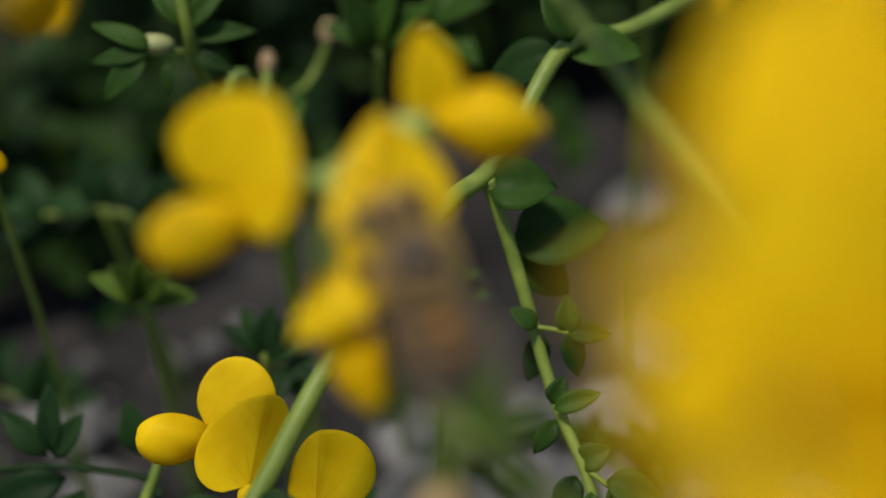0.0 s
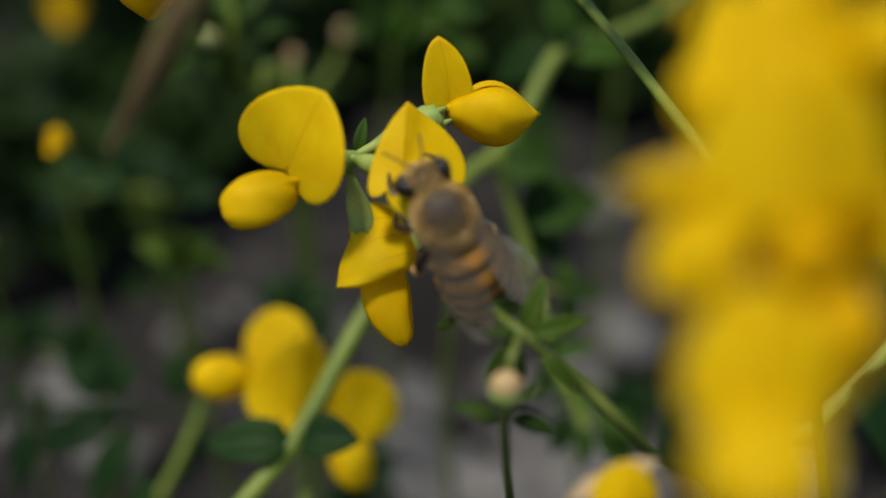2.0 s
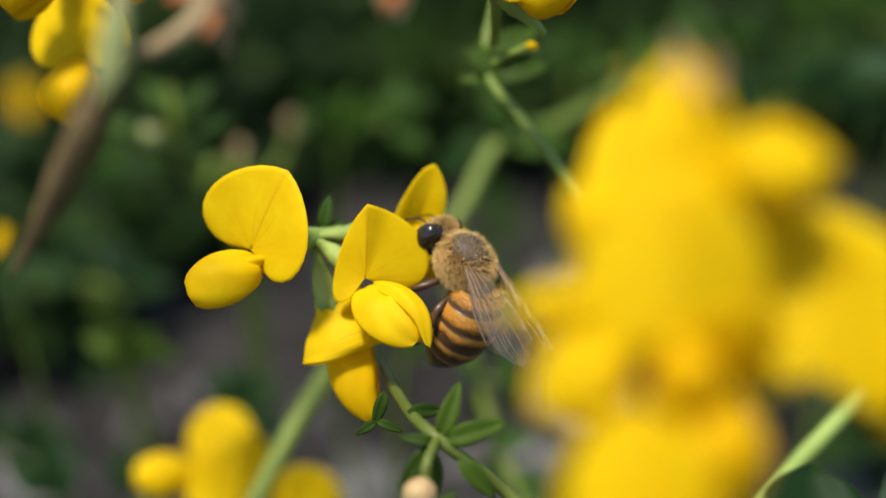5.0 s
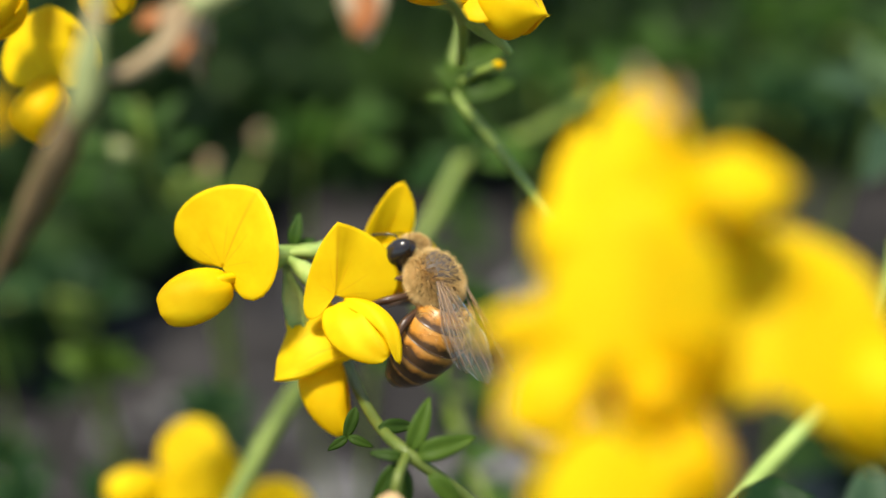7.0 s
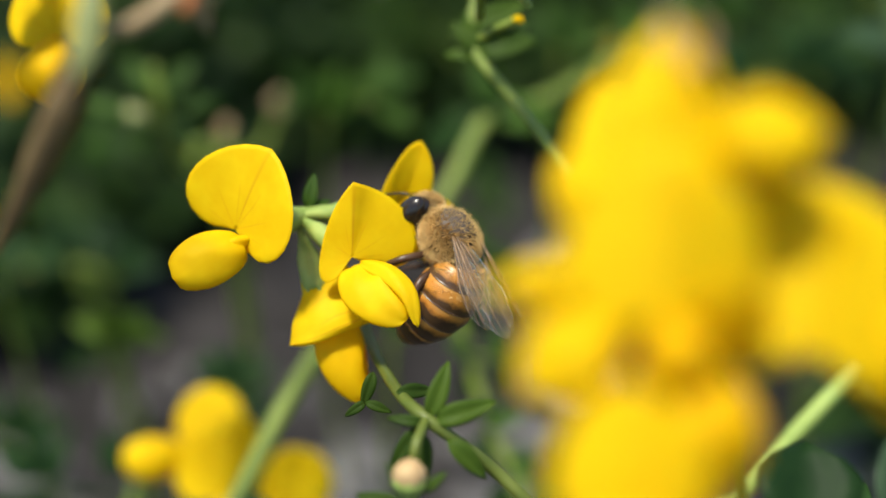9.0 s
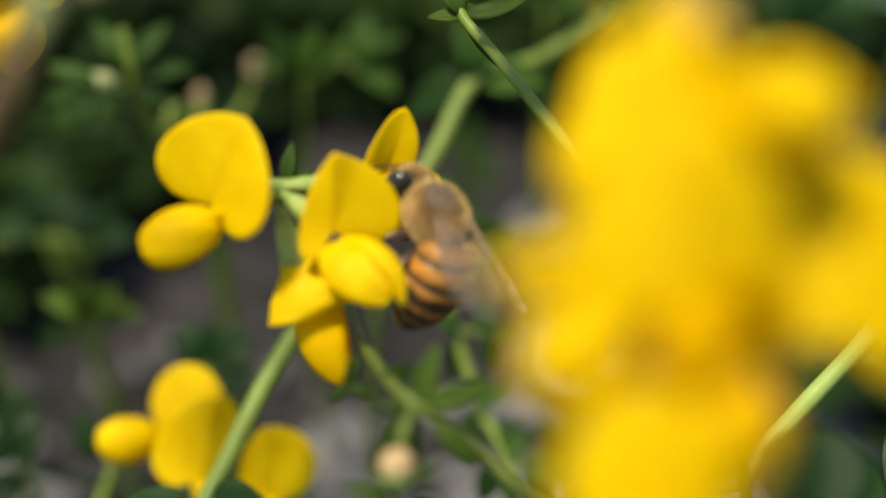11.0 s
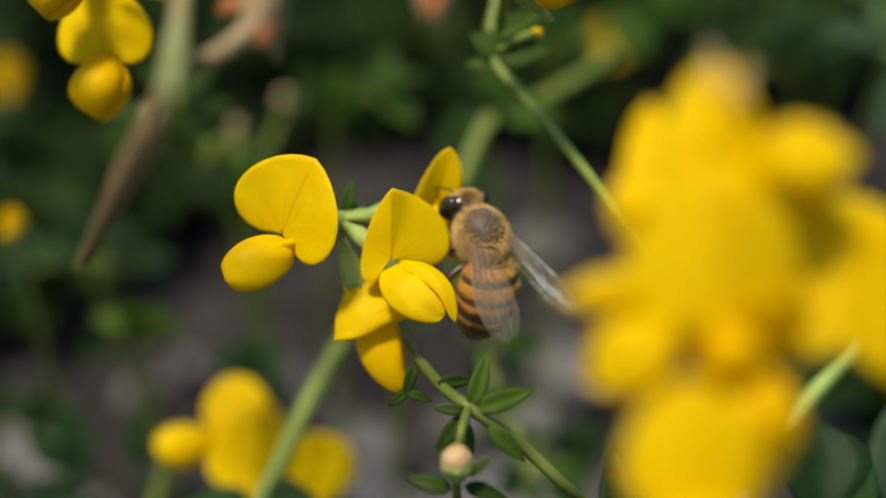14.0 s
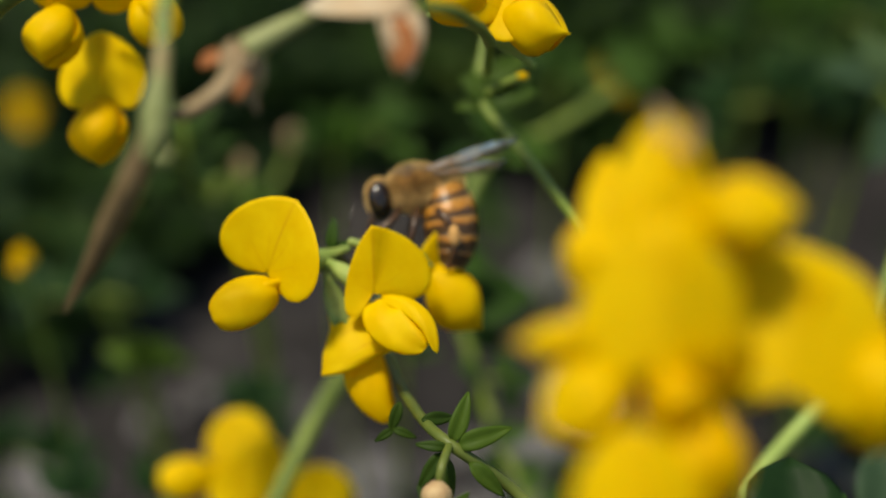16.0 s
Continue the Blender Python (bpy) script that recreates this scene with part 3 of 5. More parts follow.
# ---- the long stem behind the head, and its leafy branch ----
p = (-21.7, -28.6, -114.0)
q2 = (-25.4, -36.3, -106.4)
foot2 = to_ground(q2, -8, -2)
diag = thing("trefoil_sprig", foot2, "long straight green trefoil sprig with a leafy side branch", "plant", "trefoil sprigs")
stem(diag, [foot2, q2, p, (-16.1, -20.9, -117.8), (-11.2, -10.2, -121.6), (-5.1, 0.2, -129.2), (-2.0, 3.4, -133.0), (0.2, 7.2, -134.9), (3.4, 13.7, -137.7), (8.7, 16.0, -142.5), (16.2, 21.6, -152.0)], (0.8, 0.68), STEM, foot2)
for q, d, l, w in (((-16.0, -20.8, -117.3), (-1, 0.02, 0.2), 6.6, 3.7), ((-15.3, -20.3, -117.3), (0.85, 0.15, 0.4), 4.6, 3.6)):
    leaflet(diag, q, d, (0, 0.5, 1), l, w, LEAF_DARK, foot2)
stem(diag, [(-1.8, 3.0, -133.0), (-0.8, 0.6, -133.9), (1.2, -5.0, -134.9), (3.2, -11.0, -134.9), (4.8, -14.8, -133.9), (6.4, -17.9, -133.0), (7.9, -21.8, -132.0)], (0.62, 0.4), STEM, foot2, "branch")
for q, d, l, w in (((-1.7, 2.4, -133.0), (1, 0.15, 0.2), 5.0, 4.4), ((0.3, -1.7, -135.8), (1, 0.32, 0.1), 7.4, 5.6), ((0.6, -2.7, -136.8), (0.85, -0.45, 0.0), 5.0, 3.8),
                   ((4.8, -8.2, -133.9), (-0.05, 1, 0.2), 2.8, 1.9), ((4.8, -8.2, -133.9), (1, 0.1, 0.2), 3.2, 1.8), ((4.8, -8.2, -133.9), (0.35, -1, 0.2), 3.3, 1.8),
                   ((2.4, -7.9, -133.9), (-0.8, 0.6, 0.3), 2.4, 1.6), ((2.9, -8.5, -135.8), (-0.25, -1, 0.0), 4.0, 2.0), ((3.9, -13.6, -133.9), (0.3, 0.8, 0.2), 2.2, 1.6),
                   ((4.1, -13.9, -133.0), (1, 0.5, 0.2), 3.6, 1.6), ((6.2, -17.9, -133.0), (0.7, 0.5, 0.3), 2.6, 2.2), ((6.0, -18.8, -133.0), (-0.4, -1, 0.3), 3.6, 2.2),
                   ((8.2, -18.7, -131.1), (1, -0.2, 0.3), 4.4, 2.6), ((8.3, -19.5, -131.1), (0.9, -0.9, 0.3), 4.4, 2.4), ((7.1, -19.6, -131.1), (0.1, -1, 0.3), 3.0, 1.6),
                   ((4.3, -14.7, -133.0), (-0.5, -0.8, 0.2), 3.0, 1.6)):
    leaflet(diag, q, d, (0.1, 0.4, 1), l, w, LEAF, foot2)
for q, d, l in (((3.5, 13.6, -138.7), (1, 0.1, 0.2), 6), ((3.0, 13.5, -139.6), (-1, -0.4, 0.0), 6.5), ((3.8, 14.0, -136.8), (-0.4, 1, 0.3), 5)):
    leaflet(diag, q, d, (0.1, 0.5, 1), l, l * 0.62, LEAF, foot2)
stem(diag, [(2.6, -7.9, -133.9), (3.7, -8.0, -133.9), (4.8, -8.2, -133.9)], 0.22, STEM, foot2, "leaf_stalk")
stem(diag, [(6.4, -18.1, -133.0), (7.5, -18.6, -132.0), (8.3, -19.0, -131.1)], 0.22, STEM, foot2, "leaf_stalk")

# ---- stalk between head and front blossoms, with a blossom and withered petals on top ----
p = (12.2, -0.1, -94.0)
foot3 = to_ground(p, 25, 5)
mid = thing("trefoil_sprig", foot3, "thin bright green trefoil sprig with a half-withered top", "plant", "trefoil sprigs")
stem(mid, [foot3, (18.5, -7.7, -99.7), p, (7.8, 6.5, -99.7), (4.3, 11.4, -104.5), (2.2, 14.1, -106.4), (1.8, 16.4, -107.3), (2.3, 19.5, -108.3), (2.6, 22.6, -109.2)], (0.42, 0.34), STEM, foot3)
for q, d, l, w in (((2.3, 14.1, -106.4), (0.95, 0.35, 0.2), 4.2, 2.0), ((2.3, 14.1, -106.4), (-0.6, 0.8, 0.2), 2.8, 1.2), ((2.5, 13.6, -106.4), (0.65, -0.75, 0.3), 3.4, 1.0),
                   ((2.1, 14.6, -106.4), (-0.1, 1, -0.2), 3.2, 1.6), ((2.1, 15.8, -106.4), (1, 0.7, 0.1), 4.0, 1.6), ((2.2, 13.9, -106.4), (-1, 0.1, 0.1), 2.2, 0.9), ((2.6, 14.4, -102.8), (0.9, 0.42, 0.7), 3.4, 1.5)):
    leaflet(mid, q, d, (0.1, 0.4, 1), l, w, LEAF_PALE, foot3)
flower_at(mid, foot3, (1.6, 18.6, -92.1), (-0.5, 0.4, 0.5), (-0.3, 0.6, 0.6), 0.9, width=7, height=4)
flower_at(mid, foot3, (3.8, 18.1, -92.1), (0.85, -0.1, 0.45), (0.1, 0.85, 0.4), 0.9, width=7, height=4)
stem(mid, [(2.4, 15.9, -102.6), (2.5, 17.4, -96.9), (2.3, 18.4, -92.1)], 0.35, STEM, foot3, "branch")
b = Vector((4.9, 15.5, -100.7)) - Vector(foot3)
link("bud", *ball_mesh(b, (0.42, 0.3, 0.3), 8, 10), DEEP, mid, "small yellow bud tip")
stem(mid, [b + Vector(foot3), (3.5, 15.0, -101.6), (2.5, 14.5, -102.6)], 0.3, STEM, foot3, "bud_stalk")

# ---- front blossoms ----
front_foot = to_ground((30.0, -31.0, -130.0))
FN = (11.9, -1.4, -62.7)
front = thing("trefoil_blossom", front_foot, "full bird's-foot trefoil blossom of many bright yellow flowers", "flower", "trefoil blossoms")
stem(front, [front_foot, (21.0, -26.0, -107.0), (10.6, -17.5, -68.0), (9.4, -11.5, -62.5), (10.4, -6.0, -62.5), FN], (0.5, 0.36), STEM_PALE, front_foot)
for throat, d, u, s, kw in (((9.7, 2.4, -58.9), (0.0, -0.25, 1), (0.0, 0.95, 0.2), 0.9, dict(width=5.0, height=5.8, length=3.0)),
                            ((7.3, 2.3, -61.7), (-0.3, 0.2, 1), (-0.12, 0.98, 0.1), 0.8, dict(width=3.2, height=6.0, length=3.0)),
                            ((11.3, 3.5, -58.9), (0.82, 0.20, 0.54), (-0.4, 0.5, 0.75), 0.8, dict(width=6, height=3.6, length=5.8)),
                            ((7.4, -1.8, -58.9), (-0.95, 0.10, 0.30), (0.1, 0.5, 0.85), 0.8, dict(width=4.5, height=3, length=6.0, deep=3.2, puff=1.1, beak=1.6)),
                            ((7.8, -3.4, -58.9), (-0.85, -0.4, 0.45), (0.1, 0.6, 0.8), 0.85, dict(width=4.5, height=3.6, length=5.4)),
                            ((9.6, -3.1, -57.0), (0.05, -0.35, 0.9), (0.0, 0.95, 0.3), 1.0, dict(width=7.4, height=6.0, length=3.4, puff=1.3, petals=(None, DEEP), lip=(0.42, -0.85, 0.0), lip_up=(0.1, 0.3, 0.9))),
                            ((15.4, -4.4, -59.8), (0.3, -0.5, 0.8), (0.0, 0.95, 0.25), 1.12, dict(width=9.0, height=7.2, blunt=0.2, bare="lip", face=((0.08, 0.1, 1), (0.08, 0.97, -0.05)), folds=(0.12, 0.2))),
                            ((17.9, -2.7, -62.7), (0.9, -0.34, 0.25), (0.0, 0.8, 0.6), 1.0, dict(width=4.4, height=4.0, length=6.0, deep=5.4, puff=2.4, beak=0.5)),
                            ((8.3, -10.0, -55.1), (-0.1, -0.3, 0.9), (-0.05, 0.95, 0.2), 0.95, dict(width=5.8, height=5.0, length=5.0, puff=2.4)),
                            ((11.2, -4.7, -58.9), (0.12, -0.92, 0.35), (0.3, 0.5, 0.8), 0.9, dict(width=5.2, height=4.0, length=6.2, petals=(None, DEEP)))):
    flower_at(front, front_foot, throat, d, u, s, **kw)
for a, b in (((9.5, 6.8, -59.8), (9.2, 8.3, -58.9)), ((10.4, 6.3, -58.9), (10.5, 7.6, -57.9))):
    stem(front, [a, tuple((Vector(a) + Vector(b)) / 2 + Vector((0.25, 0, 0.2))), b], (0.35, 0.1), PALE, front_foot, "withered_tip")
stem(front, [(20.5, -5.3, -68.4), (23.4, -7.5, -72.2), (26.7, -10.9, -76.0), (32.7, -16.3, -85.5)], 0.36, STEM_PALE, front_foot, "side_stalk")

# ---- broad leaves beside the front stalk ----
leafy_foot = to_ground((21.7, -19.0, -87.4), 4, 6)
leafy = thing("trefoil_sprig", leafy_foot, "broad dark green trefoil leaves on a short stalk", "plant", "trefoil sprigs")
stem(leafy, [leafy_foot, (22.6, -18.9, -88.3), (21.4, -16.6, -86.4)], (0.7, 0.5), STEM, leafy_foot)
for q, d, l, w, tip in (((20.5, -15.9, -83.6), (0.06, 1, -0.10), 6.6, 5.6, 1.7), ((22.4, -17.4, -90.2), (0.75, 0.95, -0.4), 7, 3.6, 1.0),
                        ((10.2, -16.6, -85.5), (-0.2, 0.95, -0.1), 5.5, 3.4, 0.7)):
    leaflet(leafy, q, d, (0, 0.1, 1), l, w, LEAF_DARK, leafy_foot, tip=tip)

grey_foot = to_ground((33.0, -26.0, -112.0), 3, -4)
grey = thing("trefoil_sprig", grey_foot, "broad grey-green trefoil leaves behind the dark ones", "plant", "trefoil sprigs")
stem(grey, [grey_foot, (33.6, -24.0, -110.5), (34.4, -20.6, -109.0)], (0.6, 0.45), STEM, grey_foot)
for q, d, l, w in (((32.4, -18.8, -107.8), (0.1, 1, 0.0), 8.6, 4.6), ((38.4, -18.6, -109.0), (-0.02, 1, 0.05), 8.4, 4.4)):
    stem(grey, [(34.4, -20.6, -109.0), q], 0.3, STEM, grey_foot, "leaf_stalk")
    leaflet(grey, q, d, (0, 0.1, 1), l, w, LEAF_GREY, grey_foot, tip=1.1)

# ---- pale stem leaning through behind the front blossom ----
lean_foot = to_ground((17.0, -26.0, -112.0), -4, -8)
lean = thing("trefoil_sprig", lean_foot, "pale green trefoil stem leaning through foliage with one leaf", "plant", "trefoil sprigs")
stem(lean, [lean_foot, (17.6, -22.6, -109.0), (21.4, -15.6, -108.0), (24.4, -12.0, -108.0), (29.4, -6.2, -108.0), (30.9, -3.1, -108.0)], (0.64, 0.62), STEM_PALE, lean_foot)
stem(lean, [(30.9, -3.1, -108.0), (32.0, -0.8, -108.0), (33.9, 3.2, -109.4), (34.9, 5.6, -111.5)], (0.62, 0.5), STEM, lean_foot, "stem_tip")
stem(lean, [(31.6, -1.6, -108.0), (34.0, 0.7, -110.5), (36.0, 1.6, -112.0)], 0.3, STEM_OLIVE, lean_foot, "leaf_stalk")
leaflet(lean, (35.2, 1.2, -111.4), (1, 0.5, 0.05), (-0.1, 0.3, 1), 7.0, 3.4, LEAF_PALE, lean_foot)

# ---- blossom at the lower edge ----
lf = (6.3, -18.5, -81.7)
lf_foot = to_ground(lf, 6, 0)
edge = thing("trefoil_blossom", lf_foot, "small bird's-foot trefoil blossom with a withered crown", "flower", "trefoil blossoms")
stem(edge, [lf_foot, (7.8, -22.2, -85.5), lf], (0.6, 0.5), STEM, lf_foot)
flower_at(edge, lf_foot, (6.1, -17.9, -79.8), (0.1, -0.3, 0.9), (0.05, 0.95, 0.3), 0.64, width=5.6, height=4.2, length=4)
for q, d in (((5.2, -16.1, -81.7), (-0.8, -0.5, 0.2)), ((5.5, -16.0, -81.7), (0.8, 0.4, 0.2)), ((5.3, -16.1, -81.7), (0.1, -1, 0.2))):
    leaflet(edge, q, d, (0, 0.4, 1), 2.4, 0.9, PALE, lf_foot, "withered_petal")

# ---- seed pods and blossom, upper left ----
pod_top = (-14.6, 16.1, -72.2)
pod_foot = to_ground((-30.8, -5.9, -109.2), -40, -5)
pods = thing("trefoil_blossom", pod_foot, "bird's-foot trefoil blossom with brown seed pods and dry petals", "flower", "trefoil blossoms")
stem(pods, [pod_foot, (-47.6, -0.0, -123.5), (-36.4, 16.9, -104.5), (-20.2, 17.1, -74.1), (-14.9, 15.9, -72.2), (-14.4, 13.9, -71.2)], (0.7, 0.5), STEM, pod_foot)
stem(pods, [(-14.4, 14.2, -71.2), (-14.2, 12.3, -70.3), (-14.1, 10.2, -69.3)], (0.4, 0.5), STEM_RED, pod_foot, "pod_neck")
v, f = tube_mesh(rel([(-14.1, 10.5, -69.3), (-14.2, 9.0, -69.3), (-14.3, 7.6, -69.3), (-14.6, 6.4, -69.3)], pod_foot), [r / 1000 for r in (0.45, 0.78, 0.75, 0.25)], 12, 6)
link("pod_calyx", v, f, POD_PALE, pods, "pale green calyx on a seed pod")
v, f = tube_mesh(rel([(-14.7, 8.0, -70.3), (-15.8, 5.5, -71.2), (-17.3, 3.3, -73.1), (-18.9, 1.0, -75.0), (-20.7, -1.4, -76.9)], pod_foot), [r / 1000 for r in (0.5, 0.78, 0.75, 0.5, 0.1)], 12, 7)
link("seed_pod", v, f, POD, pods, "ripe brown tapering seed pod")
for throat, d, u, s, kw in (((-26.5, 18.3, -95.0), (0.0, -0.9, 0.45), (-0.1, 0.4, 0.9), 0.9, dict(width=5, height=3.4, length=5.0, beak=0.1, lip=(0.0, -0.95, 0.3), lip_up=(0.9, 0.1, 0.3))),
                            ((-24.7, 12.7, -98.8), (0.1, -0.5, 0.85), (-0.1, 0.85, 0.5), 0.95,
                             dict(width=7.0, height=5.2, length=5.0, beak=0.1, petals=(BANNER, DEEP), face=((0.05, 0.05, 1), (-0.05, 1, -0.1)), lip=(0.2, -0.95, 0.2), lip_up=(0.9, 0.2, 0.3))),
                            ((-21.4, 19.5, -96.9), (0.5, -0.7, 0.4), (-0.4, 0.5, 0.8), 0.9, dict(width=6.4, height=4.2, length=4.6, beak=0.2))):
    flower_at(pods, pod_foot, throat, d, u, s, **kw)
stem(pods, [(-14.0, 8.9, -71.2), (-12.7, 9.3, -71.2), (-11.1, 10.5, -71.2), (-10.1, 12.1, -72.2)], (0.35, 0.5), WITHERED, pod_foot, "dry_stalk")
for q, d, u, l, w in (((-10.5, 13.4, -72.2), (0.22, -1, 0.25), (0.8, 0.3, 0.5), 3.8, 1.3), ((-10.0, 13.3, -72.7), (-0.12, -1, 0.1), (-0.7, 0.2, 0.6), 4.0, 1.1),
                      ((-10.9, 12.9, -71.7), (0.08, -0.9, 0.5), (0.3, 0.6, 0.6), 2.6, 1.2), ((-10.1, 12.5, -71.7), (-0.45, -0.85, 0.2), (0.6, -0.2, 0.7), 3.2, 0.9),
                      ((-10.4, 13.4, -73.1), (0.5, -0.85, 0.1), (0.9, 0.3, 0.2), 3.0, 1.0)):
    leaflet(pods, q, d, u, l, w, WITHERED, pod_foot, "dry_petal", tip=1.1)
stem(pods, [(-10.2, 12.5, -72.2), (-8.7, 13.4, -72.2), (-7.2, 14.4, -73.1), (-6.4, 14.9, -74.1)], (0.75, 0.3), POD_PALE, pod_foot, "dry_calyx")

stem(pods, [(2.4, 15.3, -85.5), (1.8, 15.4, -81.7), (0.3, 15.3, -76.0), (-1.4, 14.8, -72.2)], (0.36, 0.3), STEM, pod_foot, "branch")
for q, d, u, l, w, mt in (((-1.6, 14.9, -72.2), (-1, 0.05, 0.2), (0, 0.4, 1), 5.6, 2.2, PALE), ((-2.6, 15.1, -72.2), (0.3, -1, 0.3), (0.4, 0.1, 1), 4.0, 2.0, PALE),
                          ((-3.6, 15.0, -72.2), (0.5, -1, 0.1), (0.8, 0.3, 0.6), 3.8, 2.0, PALE), ((-2.1, 15.3, -73.1), (0.3, -1, 0.1), (0.8, 0.3, 0.6), 3.4, 1.6, WITHERED)):
    leaflet(pods, q, d, u, l, w, mt, pod_foot, "withered_petal")
for q, d, l, w in (((-2.6, 14.3, -71.6), (0.55, -1, 0.2), 2.6, 0.9), ((-1.9, 12.9, -71.6), (-0.3, -1, 0.2), 1.6, 1.1), ((-10.3, 11.3, -71.4), (-0.15, -1, 0.3), 1.6, 0.8), ((-11.4, 12.2, -71.8), (-0.9, -0.5, 0.3), 1.4, 0.7)):
    leaflet(pods, q, d, (0.3, 0.3, 1), l, w, RUST, pod_foot, "rusty_petal", tip=1.0)

# ---- bud stalks, upper left, and leafy sprigs round the ground ----
tb = (-24.8, 15.2, -144.4)
tb_foot = to_ground((-24.1, 8.2, -153.9), 4, 2)
buds = thing("trefoil_sprig", tb_foot, "young trefoil sprig with a pale bud and narrow leaves", "plant", "trefoil sprigs")
stem(buds, [tb_foot, (-23.8, 8.2, -152.0), (-25.9, 8.6, -148.2), (-26.8, 11.4, -142.5), (-27.0, 14.2, -139.6), (-27.7, 17.2, -138.7)], (0.62, 0.5), STEM, tb_foot)
stem(buds, [(-23.8, 8.2, -152.0), (-23.5, 10.5, -153.9), (-23.8, 12.5, -155.8)], 0.45, STEM, tb_foot, "bud_stalk")
link("bud", *ball_mesh(Vector((-23.8, 13.3, -155.8)) - Vector(tb_foot), (0.8, 1.2, 0.8), 10, 12), WITHERED, buds, "dry pinkish bud")
link("bud", *ball_mesh(Vector((-29.6, 12.8, -139.6)) - Vector(tb_foot), (1.6, 0.9, 1.1), 10, 12), POD_PALE, buds, "pale green unopened bud")
link("bud", *ball_mesh(Vector((-19.2, 17.1, -161.5)) - Vector(tb_foot), (1.0, 1.2, 0.9), 10, 12), WITHERED, buds, "dry pinkish bud")
stem(buds, [(-27.3, 12.6, -141.5), (-28.6, 12.4, -140.6), (-29.6, 12.6, -139.6)], 0.3, STEM, tb_foot, "bud_stalk")
stem(buds, [(-24.2, 8.4, -153.9), (-21.1, 12.0, -161.5), (-19.2, 16.4, -161.5)], 0.35, STEM, tb_foot, "bud_stalk")
for q, d, l, w in (((-29.7, 12.4, -138.7), (-1, 0.45, 0.2), 5.2, 1.7), ((-29.9, 11.9, -138.7), (-1, -0.1, 0.2), 4.6, 1.7), ((-30.1, 11.7, -138.7), (-0.7, -0.75, 0.3), 4.8, 2.4),
                   ((-27.0, 13.5, -140.6), (1, 0.25, 0.2), 5.4, 1.8), ((-26.8, 12.1, -140.6), (1, -0.2, 0.2), 3.6, 1.6), ((-28.7, 11.4, -139.6), (0.15, -1, 0.2), 2.6, 1.0),
                   ((-27.0, 14.2, -139.6), (0.7, 1, 0.2), 5, 2), ((-27.3, 14.2, -139.6), (-0.7, 1, 0.2), 5, 2)):
    leaflet(buds, q, d, (0.1, 0.4, 1), l, w, LEAF, tb_foot)


def ground_sprig(q, sprays, mat, label, side=(1, 0.2, 0.1)):
    """A small leafy sprig: a stalk from the ground to q with leaf sprays, each at a shift from q."""
    gf = to_ground(q, random.uniform(-4, 4), random.uniform(2, 8))
    ob = thing("trefoil_sprig", gf, label, "plant", "trefoil sprigs")
    mid_point = (Vector(gf) + Vector(q)) / 2 + Vector((random.uniform(-3, 3), 0, random.uniform(-2, 2)))
    stem(ob, [gf, tuple(mid_point), q], (0.55, 0.4), STEM, gf)
    for shift, d, size, count in sprays:
        leaf_spray(ob, Vector(q) + Vector(shift), d, (0.1, 0.5, 1), size * 0.78, mat, gf, count, 1.1)
        if Vector(shift).length > 1:
            stem(ob, [q, tuple(Vector(q) + Vector(shift))], 0.3, STEM, gf, "leaf_stalk")
    return ob


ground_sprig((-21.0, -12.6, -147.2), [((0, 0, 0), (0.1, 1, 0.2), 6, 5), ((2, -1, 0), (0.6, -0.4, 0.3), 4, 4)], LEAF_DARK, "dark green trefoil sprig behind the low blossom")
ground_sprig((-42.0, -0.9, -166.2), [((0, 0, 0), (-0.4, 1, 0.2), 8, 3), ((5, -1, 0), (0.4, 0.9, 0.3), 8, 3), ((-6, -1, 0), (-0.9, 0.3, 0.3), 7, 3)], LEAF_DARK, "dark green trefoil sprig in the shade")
ground_sprig((-41.8, -11.6, -180.5), [((0, 0, 0), (0.2, 0.2, 0.9), 8, 5)], LEAF, "green trefoil sprig out on the soil")
# The lighter leaf green paints this sprig as sunlit.
ground_sprig((-31.8, -8.3, -147.2), [((0, 0, 0), (0.1, 0.6, 0.7), 6, 5)], LEAF_PALE, "light green trefoil sprig, sunlight put into its leaf colour")
ground_sprig((-13.7, 15.3, -156.7), [((0, 0, 0), (0.1, 0.6, 0.7), 8, 5), ((5, 2, 0), (0.7, 0.5, 0.5), 7, 3)], LEAF, "green trefoil sprig rising from shaded foliage")
ground_sprig((-21.6, 6.6, -152.0), [((0, 0, 0), (-0.3, 0.7, 0.6), 6, 5)], LEAF, "green trefoil sprig rising from shaded foliage")
ground_sprig((-5.0, -5.9, -142.5), [((0, 0, 0), (0.3, 0.7, 0.6), 5, 4)], LEAF, "green trefoil sprig behind the visited blossom")
ground_sprig((-13.8, -28.2, -152.0), [((0, 0, 0), (0.6, 0.6, 0.4), 7, 4)], LEAF_DARK, "dark green trefoil sprig beside the low blossom")
ground_sprig((7.3, -21.3, -161.5), [((0, 0, 0), (0.2, 0.8, 0.4), 5, 5), ((5, -2, 0), (0.8, 0.4, 0.3), 5, 4)], LEAF, "green trefoil sprig on grey soil")
ground_sprig((13.8, -21.3, -156.7), [((0, 0, 0), (0.1, 0.9, 0.4), 6, 5)], LEAF_DARK, "dark green trefoil sprig on grey soil")
ground_sprig((-45.6, -20.1, -161.5), [((0, 0, 0), (0.2, 0.9, 0.4), 7, 5), ((-5, 1, 0), (-0.5, 0.8, 0.3), 7, 4)], LEAF_DARK, "dark green trefoil sprig by a pale stone")
